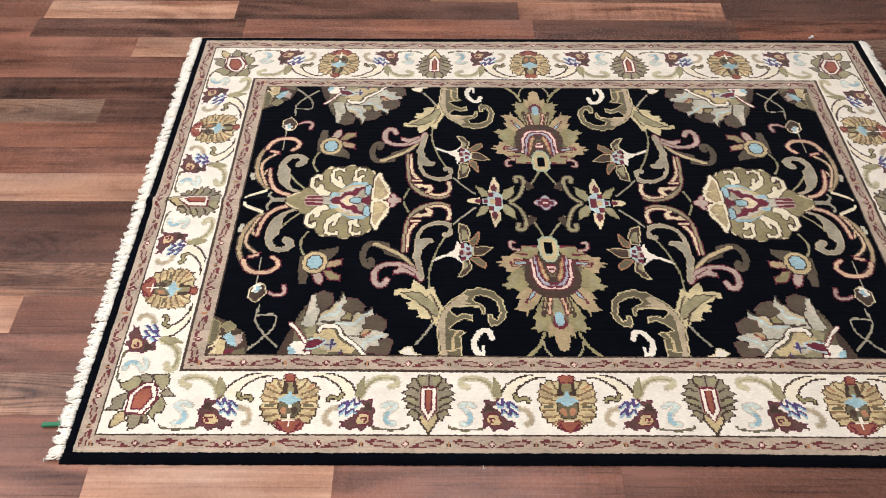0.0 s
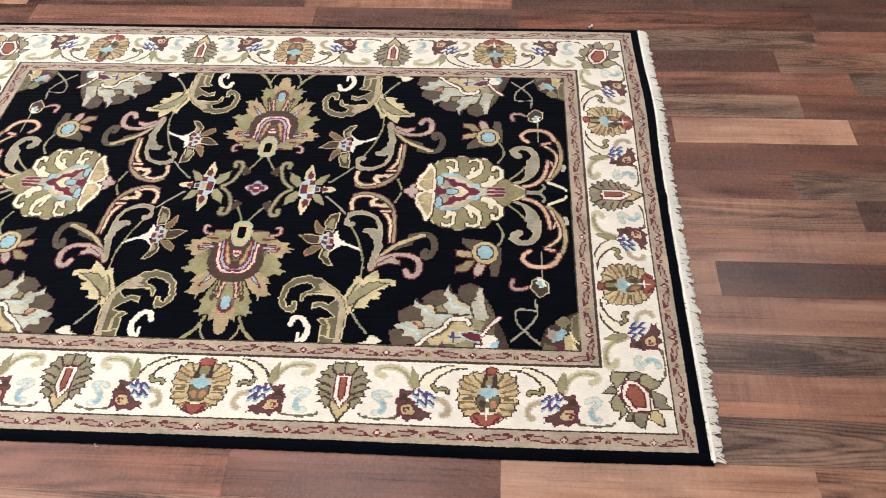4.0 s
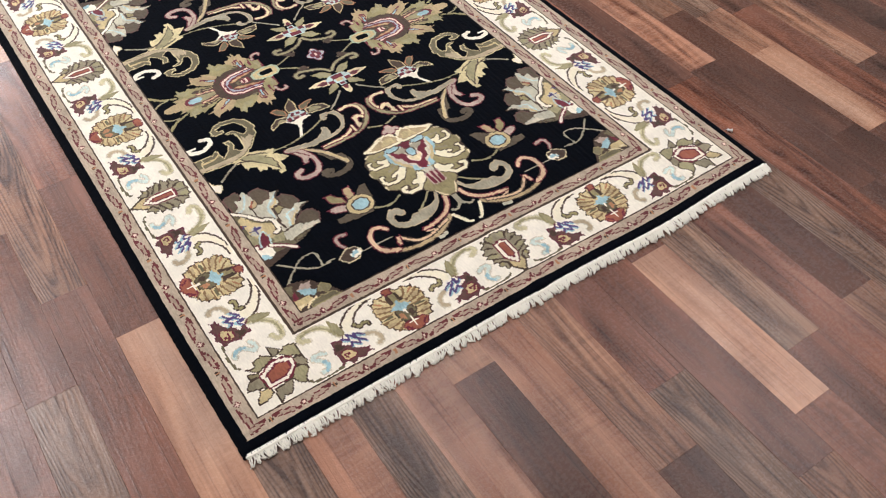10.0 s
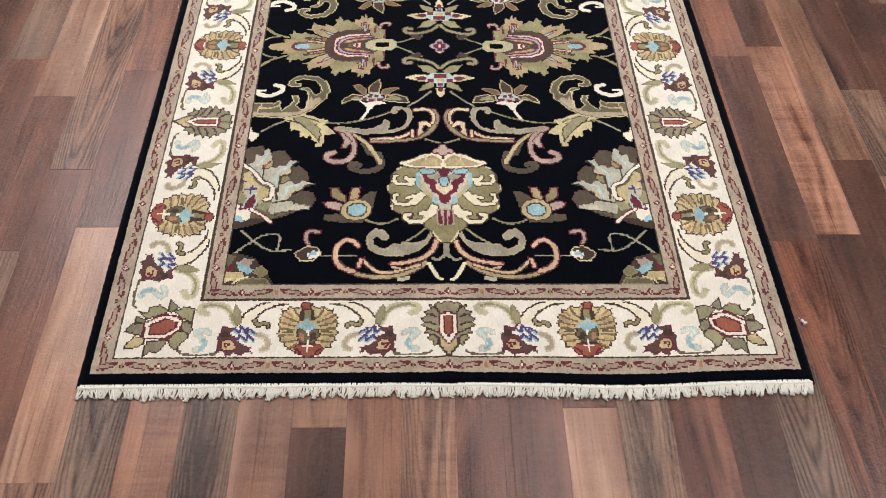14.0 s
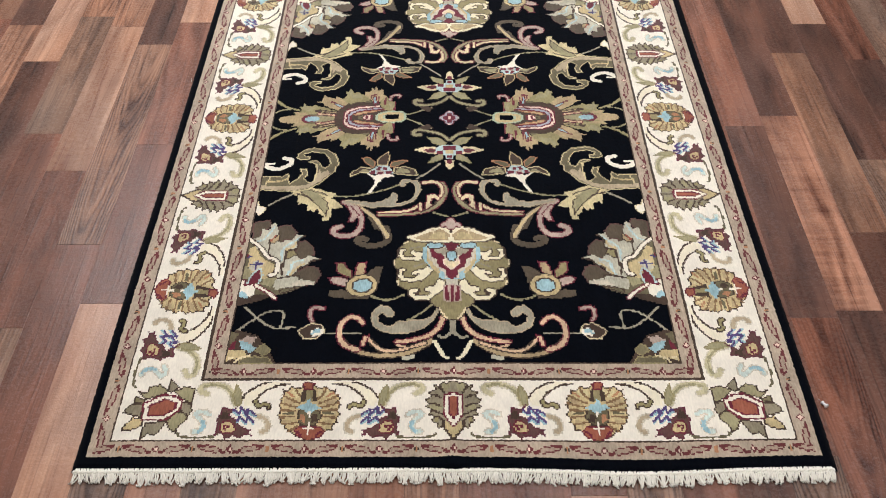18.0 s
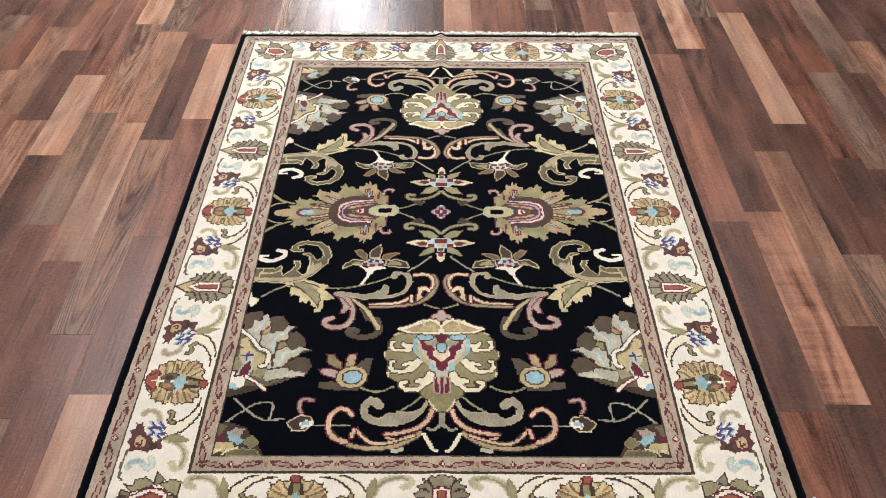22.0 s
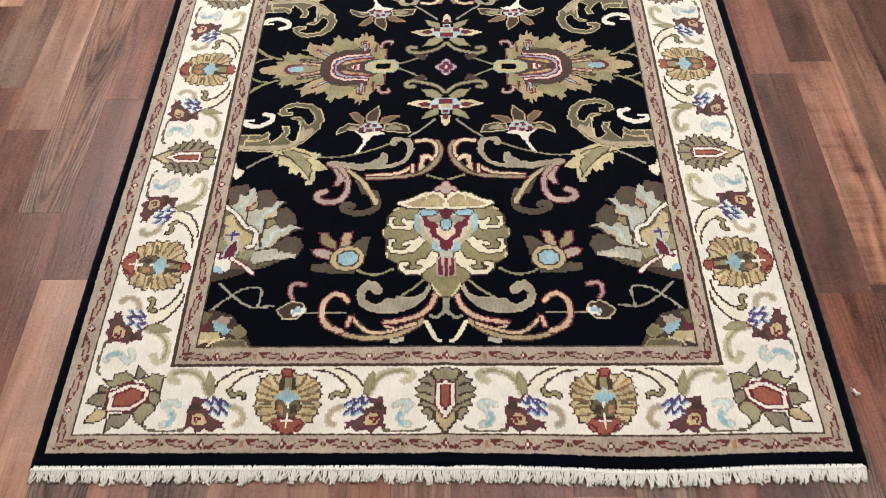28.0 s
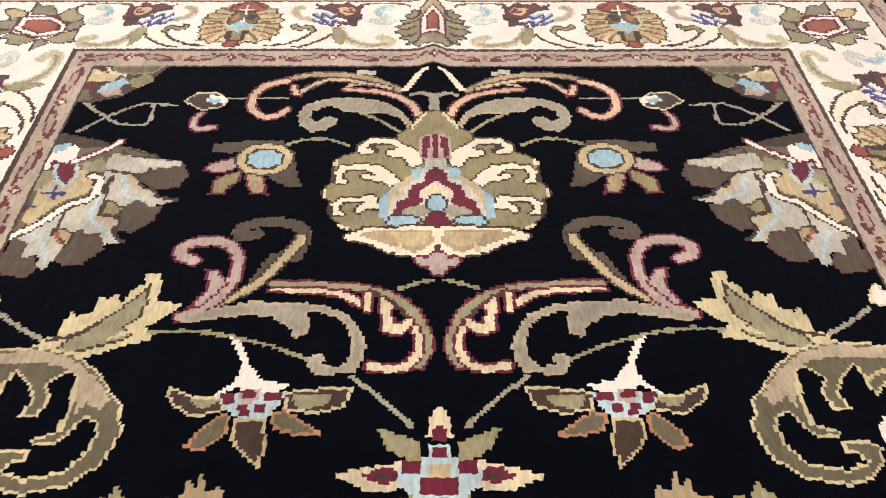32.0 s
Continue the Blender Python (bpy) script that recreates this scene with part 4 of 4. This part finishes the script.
rim = np.minimum(np.minimum(IX, NX - IX), np.minimum(IY, NY - IY))
profile = np.select([rim == 0, rim == 1, rim == 2], [0.0015, 0.0062, 0.0088], 0.0100)
ridge = np.where(VX < 0, 0.010, 0.004) * np.exp(-(VY / 0.014) ** 2) * np.clip((np.abs(VX) - 0.5) / 0.3, 0, 1)
lift = 0.0012 * waves(VX, VY, 9, 2) * np.clip(rim / 30, 0, 1)
arch = 0.004 * np.clip((-0.05 - VX) / 0.12, 0, 1) * np.clip((VX + 0.74) / 0.12, 0, 1) * np.clip((0.47 - np.abs(VY)) / 0.12, 0, 1)
VZ = profile + arch + ridge * np.clip(rim / 2, 0, 1) + lift * np.clip(rim / 6, 0, 1) + (rng.normal(0, 0.00022, VX.shape) + rng.normal(0, 0.0003, (1, NY + 1))) * (rim > 0)
pull_x = np.interp(VX, [-0.92, -0.73, -0.66, -0.5, -0.3, -0.1, 0, 0.1, 0.4, 0.52, 0.68, 0.74, 0.9, 0.921], [0, 0, 0.007, 0.008, 0.003, -0.004, -0.005, -0.004, 0, 0.006, 0.010, 0.006, 0.004, 0.009])


def swell(y):
    """How far the short edge bellies out at y."""
    return 0.008 * np.exp(-((y - 0.32) / 0.15) ** 2)


pull_y = np.interp(VY, [-0.654, -0.63, 0.63, 0.654], [-0.003, 0, 0, 0.005])
shear = 0.001 * (6 - 0.0385 * np.clip(VY * 1000 + 419, 0, 312)) * np.exp(-(VX / 0.2) ** 2) * np.clip((-0.05 - VY) / 0.06, 0, 1) * np.clip((VY + 0.52) / 0.1, 0, 1)
WX = VX + pull_x + shear + swell(VY) * np.clip((VX - 0.84) / 0.07, 0, 1) + 0.0022 * waves(VX, VY, 6, 3) + rng.normal(0, 0.0005, VX.shape)
WY = VY + pull_y + 0.010 * np.exp(-((VX - 0.51) / 0.05) ** 2 - ((VY + 0.19) / 0.05) ** 2) + 0.0022 * waves(VX, VY, 6, 4) + rng.normal(0, 0.0005, VX.shape)
coords = np.stack([WX, WY, VZ], -1).reshape(-1, 3)

rug = tagged(new("rug"), "black and ivory knotted wool rug with olive scrolls on wood floor", "rug")
axes = np.array([{"": 0, "x": 1, "y": 2, "xy": 3}[m[2]] for m in MOTIFS])
side_x = np.where((axes[full_owner] & 1) == 1, 0, np.where(np.arange(NX)[:, None] < QX, 1, 2))
side_y = np.where((axes[full_owner] & 2) == 2, 0, np.where(np.arange(NY)[None, :] < QY, 1, 2))
key = full_owner * 9 + side_x * 3 + side_y
corner = (np.arange(NX)[:, None] * (NY + 1) + np.arange(NY)[None, :])
quads = np.stack([corner, corner + NY + 1, corner + NY + 2, corner + 1], -1).reshape(-1, 4)
key_flat, yarn_flat = key.ravel(), full_yarn.ravel()
order = np.argsort(key_flat, kind="stable")
cuts = np.flatnonzero(np.diff(key_flat[order])) + 1
for ids in np.split(order, cuts):
    name, label, _ = MOTIFS[key_flat[ids[0]] // 9]
    used, remap = np.unique(quads[ids], return_inverse=True)
    colours, index = np.unique(yarn_flat[ids], return_inverse=True)
    me = mesh_from(name, coords[used].tolist(), remap.reshape(-1, 4).tolist(), [yarn_mats[c] for c in colours], index.ravel().astype(np.int32), True)
    part(name, me, rug, label)
part("backing", mesh_from("backing", *box(-HALF_X + 0.006, HALF_X - 0.006, -HALF_Y + 0.006, HALF_Y - 0.006, 0.0005, 0.004), [yarn_mats[0]]), rug, "woven dark backing")


# ---- fringe ----
def tube(path, r0, r1, sides=5):
    verts, faces = [], []
    n = len(path)
    for k, p in enumerate(path):
        d = (Vector(path[min(k + 1, n - 1)]) - Vector(path[max(k - 1, 0)])).normalized()
        u = d.orthogonal().normalized()
        w = d.cross(u)
        r = r0 + (r1 - r0) * k / (n - 1)
        for s in range(sides):
            a = 2 * math.pi * s / sides
            verts.append(tuple(Vector(p) + (u * math.cos(a) + w * math.sin(a)) * r))
    for k in range(n - 1):
        for s in range(sides):
            i, j = k * sides + s, k * sides + (s + 1) % sides
            faces.append((i, j, j + sides, i + sides))
    faces.append(tuple(range(sides))[::-1])
    faces.append(tuple((n - 1) * sides + s for s in range(sides)))
    return verts, faces


def tassel(seed):
    """Two arched loops of loose cotton strands that bunch together at their ends."""
    r = random.Random(seed)
    verts, faces = [], []
    lean = r.uniform(-0.004, 0.0015)
    length = r.uniform(0.018, 0.0235) * (1.2 if seed % 7 == 3 else 1)

    def add(path, r0, r1, sides=5):
        v, f = tube(path, r0, r1, sides)
        o = len(verts)
        verts.extend(v)
        faces.extend(tuple(o + i for i in q) for q in f)
    for arch in (-1, 1):
        c = arch * 0.0022 + r.uniform(-0.0005, 0.0005)
        top = r.uniform(0.0002, 0.002)
        for side in (-1, 0, 1):
            if side == 0 and r.random() < 0.6:
                continue
            bulge = c + side * r.uniform(0.0018, 0.0034)
            end = c * r.uniform(0.0, 1.0) + side * r.uniform(0.0004, 0.0024) + lean
            ln = length * r.uniform(0.8, 1.06)
            hook = r.choice((-1, -1, 1)) * r.uniform(0.0015, 0.0045)
            add([(-0.005, c + side * 0.0006, 0.0070), (top, c + side * 0.0010, r.uniform(0.0064, 0.0082)), (ln * 0.36, bulge, r.uniform(0.005, 0.0074)),
                 (ln * 0.62, (bulge + end) / 2 + r.uniform(-0.001, 0.001), r.uniform(0.0036, 0.006)), (ln * 0.84, end, r.uniform(0.002, 0.0042)),
                 (ln * 0.97, end + hook * 0.5, r.uniform(0.0015, 0.003)), (ln * r.uniform(0.84, 0.98), end + hook, r.uniform(0.002, 0.0055))], 0.00125, r.uniform(0.0012, 0.0016))
    return mesh_from("tassel", verts, faces, [fringe_mat], smooth=True)


tassels = [tassel(k) for k in range(28)]
cords = {}
for side, cx in ((-1, -0.9195), (1, 0.9285)):
    strands = []
    for turn in (0, 1):
        run = [(cx + (swell(-HALF_Y + 2 * HALF_Y * k / 420) if side > 0 else 0) + side * 0.0016 + 0.0012 * math.cos(k * 1.05 + turn * math.pi) + 0.0007 * math.sin(k * 0.13), -HALF_Y + 0.003 + (2 * HALF_Y - 0.006) * k / 420,
                0.0066 + 0.0010 * math.sin(k * 1.05 + turn * math.pi)) for k in range(421)]
        strands.append(tube(run, 0.0023, 0.0023, 6))
    cords[side] = part("fringe_cord", mesh_from("fringe_cord", *joined(*strands), [fringe_mat], smooth=True), rug, "twisted cream cotton edge cord")
dice = random.Random(11)
N_TASSEL = 150
for side in (-1, 1):
    for k in range(N_TASSEL):
        y = -HALF_Y + 0.005 + (2 * HALF_Y - 0.01) * (k + 0.5 + dice.uniform(-0.2, 0.2)) / N_TASSEL
        ob = part("tassel", dice.choice(tassels), cords[side])
        sway = 7 * math.sin(k * 0.11) + 5 * math.sin(k * 0.47) + dice.uniform(-12, 12)
        ob.matrix_world = pose(0.929 + swell(y) if side > 0 else -0.920, y, 0, 0, 0, (0 if side > 0 else 180) + sway) @ Matrix.Diagonal((1.0 if side > 0 else 1.12, 1, 1 if side > 0 else dice.uniform(1.2, 1.9), 1))

# ---- small things: price tag and pin beside the rug ----
green_mat = material("green_plastic", lin(16, 118, 78), 0.35, vary=0.06, scale=200)
pin_mat = material("white_plastic", lin(232, 230, 228), 0.3, vary=0.04, scale=300)
steel_mat = material("steel", lin(190, 190, 190), 0.25, metal=1.0, vary=0.05, scale=300)


def bevelled(v, f, width):
    bm = bmesh.new()
    vs = [bm.verts.new(p) for p in v]
    for q in f:
        bm.faces.new([vs[i] for i in q])
    bmesh.ops.bevel(bm, geom=bm.edges[:], offset=width, segments=2, affect="EDGES")
    me = bpy.data.meshes.new("bevelled")
    bm.to_mesh(me)
    bm.free()
    return me


tag = tagged(new("tag"), "small green plastic tag clipped to the rug fringe", "tag")
me = bevelled(*box(-0.0185, 0.0185, -0.0045, 0.0045, 0.002, 0.0065), 0.0012)
me.materials.append(green_mat)
part("tag_body", me, tag)
v, f = tube([(0.018, 0, 0.0045), (0.026, 0.0015, 0.007), (0.034, 0.003, 0.0085), (0.042, 0.002, 0.0112)], 0.0007, 0.0007)
part("tag_loop", mesh_from("tag_loop", v, f, [pin_mat], smooth=True), tag, "thin white plastic loop")
tag.matrix_world = pose(-0.955, -0.579, 0.001, 0, 0, 4)

pin = tagged(new("push_pin"), "white push pin lying on the floor beside the rug", "pin")


def turned(profile, n=12):
    verts = [(x, r * math.cos(2 * math.pi * k / n), r * math.sin(2 * math.pi * k / n)) for x, r in profile for k in range(n)]
    faces = [(a * n + k, a * n + (k + 1) % n, (a + 1) * n + (k + 1) % n, (a + 1) * n + k) for a in range(len(profile) - 1) for k in range(n)]
    faces += [tuple(range(n))[::-1], tuple((len(profile) - 1) * n + k for k in range(n))]
    return verts, faces


part("pin_head", mesh_from("pin_head", *turned([(0, 0.0045), (0.002, 0.005), (0.003, 0.003), (0.009, 0.0026), (0.0105, 0.004), (0.0118, 0.0038)]), [pin_mat], smooth=True), pin)
part("pin_needle", mesh_from("pin_needle", *turned([(0.0115, 0.0006), (0.019, 0.0005), (0.0215, 0.0001)], 8), [steel_mat], smooth=True), pin, "thin steel needle")
pin.matrix_world = pose(0.805, 0.676, 0.0051, 0, 12, 205)

lint = tagged(new("lint"), "tiny white tuft of lint beside the black rug edge", "lint")
v, f = tube([(0, 0, 0.0012), (0.001, 0.0006, 0.004), (-0.0004, 0.0012, 0.0068), (0.0012, 0.0016, 0.0092)], 0.0009, 0.0004)
part("thread", mesh_from("thread", v, f, [fringe_mat], smooth=True), lint)
v, f = tube([(0.001, -0.001, 0.001), (0.003, -0.0004, 0.0024), (0.0044, 0.0006, 0.0014), (0.006, 0.0004, 0.001)], 0.0008, 0.0004)
part("thread", mesh_from("thread", v, f, [fringe_mat], smooth=True), lint)
lint.matrix_world = pose(-0.165, -0.6615, 0, 0, 0, 0)


# ---- floor planks ----
floor = tagged(new("floor", mesh_from("floor", *box(RX0, RX1, RY0, RY1, -0.05, -0.004), [WOODS["dark"]])), "red-brown wood strip laminate floor", "floor", kind="structure")
STRIP, STRIP_Y0 = 0.0942, 0.009


def plank_mesh(x0, x1, y0, y1, mat):
    cx, cy = (x0 + x1) / 2, (y0 + y1) / 2
    g, c = 0.00012, 0.0004
    hx, hy = (x1 - x0) / 2 - g, (y1 - y0) / 2 - g
    ring = [(sx * (hx - d), sy * (hy - d), z) for d, z in ((0, -0.006), (0, -c * 0.5), (c, 0)) for sx, sy in ((-1, -1), (1, -1), (1, 1), (-1, 1))]
    f = [(8, 9, 10, 11)] + [(a + b * 4, (a + 1) % 4 + b * 4, (a + 1) % 4 + b * 4 + 4, a + b * 4 + 4) for b in (0, 1) for a in range(4)]
    return mesh_from("plank", ring, f, [mat]), (cx, cy)


ROWS_KNOWN = {}


def row(k, *cells):
    """Joints (metres along the strip) and the tone of the plank that begins at each."""
    ROWS_KNOWN[k] = cells


row(-15, (-1.25, "mid"), (-0.7, "tan"))
row(-14, (-1.5, "dark"), (-0.98, "tan"), (-0.45, "red"))
row(-13, (-1.4, "red"), (-0.82, "dark"), (-0.42, "tan"), (0.1, "mid"))
row(-12, (-1.2, "red"), (-0.67, "pale"), (-0.251, "dark"), (0.35, "mid"))
row(-11, (-1.0, "tan"), (-0.46, "grey"), (0.04, "red"), (0.6, "mid"))
row(-10, (-0.95, "tan"), (-0.41, "pale"), (0.171, "mid"), (0.62, "grey"), (0.98, "pale"))
row(-9, (-1.5, "mid"), (-0.9, "dark"), (-0.326, "knotty"), (0.40, "mid"), (1.09, "grey"))
row(-8, (-1.4, "red"), (-0.866, "pale"), (-0.43, "red"), (0.08, "mid"), (0.56, "pale"), (1.1, "tan"))
row(-7, (-1.25, "mid"), (-0.7, "dark"), (0.75, "grey"), (1.285, "dark"), (1.7, "mid"))
row(-6, (-1.45, "knotty"), (-0.75, "mid"), (0.8, "rose"), (1.7, "mid"))
row(-5, (-1.3, "mid"), (-0.8, "dark"), (0.7, "grey"), (1.6, "mid"))
row(-4, (-1.6, "pale"), (-1.11, "mid"), (-0.6, "red"), (0.75, "rose"), (1.55, "mid"))
row(-3, (-1.5, "knotty"), (-0.7, "dark"), (0.6, "tan"), (1.006, "dark"), (1.62, "mid"))
row(-2, (-1.35, "dark"), (-0.7, "mid"), (0.8, "rose"), (1.75, "tan"))
row(-1, (-1.3, "dark"), (0.7, "tan"), (1.343, "dark"), (1.8, "red"))
row(0, (-1.5, "pale"), (-0.8, "dark"), (0.7, "mid"), (1.22, "grey"))
row(1, (-1.4, "red"), (0.7, "mid"), (1.485, "tan"))
row(2, (-1.4, "red"), (0.6, "mid"), (0.973, "pale"), (1.40, "red"))
row(3, (-1.6, "grey"), (-1.117, "dark"), (0.75, "grey"), (1.3, "mid"))
row(4, (-1.5, "dark"), (0.85, "red"), (1.45, "grey"))
row(5, (-1.5, "mid"), (0.8, "dark"), (1.278, "tan"))
row(6, (-1.55, "red"), (-1.1, "pale"), (-0.69, "red"), (-0.1, "red"), (0.9, "grey"), (1.4, "red"))
row(7, (-1.9, "red"), (-1.41, "dark"), (-0.81, "red"), (0.018, "dark"), (0.6, "umber"), (1.417, "dark"))
row(8, (-1.4, "pale"), (-0.847, "dark"), (-0.02, "rose"), (0.583, "dark"), (1.1, "dark"))
row(9, (-1.6, "grey"), (-1.067, "dark"), (-0.28, "knotty"), (0.371, "dark"), (0.95, "dark"))
row(10, (-1.1, "pale"), (-0.415, "dark"), (0.14, "grey"), (0.42, "tan"), (0.62, "pale"), (0.985, "dark"))
row(11, (-1.5, "dark"), (-0.923, "umber"), (-0.25, "dark"), (0.0, "dark"), (0.46, "umber"), (1.05, "tan"))
row(12, (-1.6, "dark"), (-1.2, "umber"), (-0.7, "grey"), (-0.2, "dark"), (0.3, "tan"), (0.8, "dark"), (1.2, "dark"))
row(13, (-1.3, "grey"), (-0.698, "dark"), (-0.1, "umber"), (0.45, "dark"), (1.0, "tan"))
row(14, (-1.5, "dark"), (-0.9, "tan"), (-0.3, "dark"))
row(15, (-1.4, "dark"), (-0.8, "umber"), (-0.2, "dark"))


dice = random.Random(23)
TONES = ["mid", "dark", "red", "grey", "tan", "mid", "red", "dark", "mid", "dark", "knotty", "pale"]
far_v, far_f, far_i = [], [], []
LAYOUT = []
for k in range(-40, 41):
    y0, y1 = STRIP_Y0 + STRIP * k, STRIP_Y0 + STRIP * (k + 1)
    if y0 < RY0 or y1 > RY1:
        continue
    cells = list(ROWS_KNOWN.get(k, ()))
    if not cells:
        x = RX0 + dice.uniform(0.1, 0.6)
        cells = [(RX0, dice.choice(TONES))]
        while x < RX1 - 0.1:
            cells.append((x, dice.choice(TONES)))
            x += dice.choice((0.32, 0.42, 0.55, 0.68))
    else:
        x = cells[0][0]
        while x > RX0:
            step = dice.choice((0.38, 0.5, 0.62))
            x = max(RX0, x - step)
            cells.insert(0, (x, dice.choice(TONES)))
            if x - RX0 < 0.1:
                cells[0] = (RX0, cells[0][1])
                break
        x = cells[-1][0] + dice.choice((0.45, 0.55, 0.65))
        while x < RX1 - 0.1:
            cells.append((x, dice.choice(TONES)))
            x += dice.choice((0.38, 0.5, 0.62))
    for (x0, tone), (x1, _) in zip(cells, cells[1:] + [(RX1, "")]):
        LAYOUT.append((x0, x1, y0, y1, tone))
LAYOUT.sort(key=lambda p: math.hypot((p[0] + p[1]) / 2 - 0.1, (p[2] + p[3]) / 2))
NEAR = 480
for x0, x1, y0, y1, tone in LAYOUT[:NEAR]:
    me, (cx, cy) = plank_mesh(x0, x1, y0, y1, WOODS[tone])
    ob = part("plank", me, floor)
    ob.location = (cx, cy, 0)
keys = list(WOODS)
for x0, x1, y0, y1, tone in LAYOUT[NEAR:]:
    v, f = box(x0 + 0.0003, x1 - 0.0003, y0 + 0.0003, y1 - 0.0003, -0.006, 0)
    o = len(far_v)
    far_v += v
    far_f += [tuple(o + i for i in q) for q in f]
    far_i += [keys.index(tone)] * 6
tagged(part("far_planks", mesh_from("far_planks", far_v, far_f, list(WOODS.values()), far_i), floor), kind="stuff")
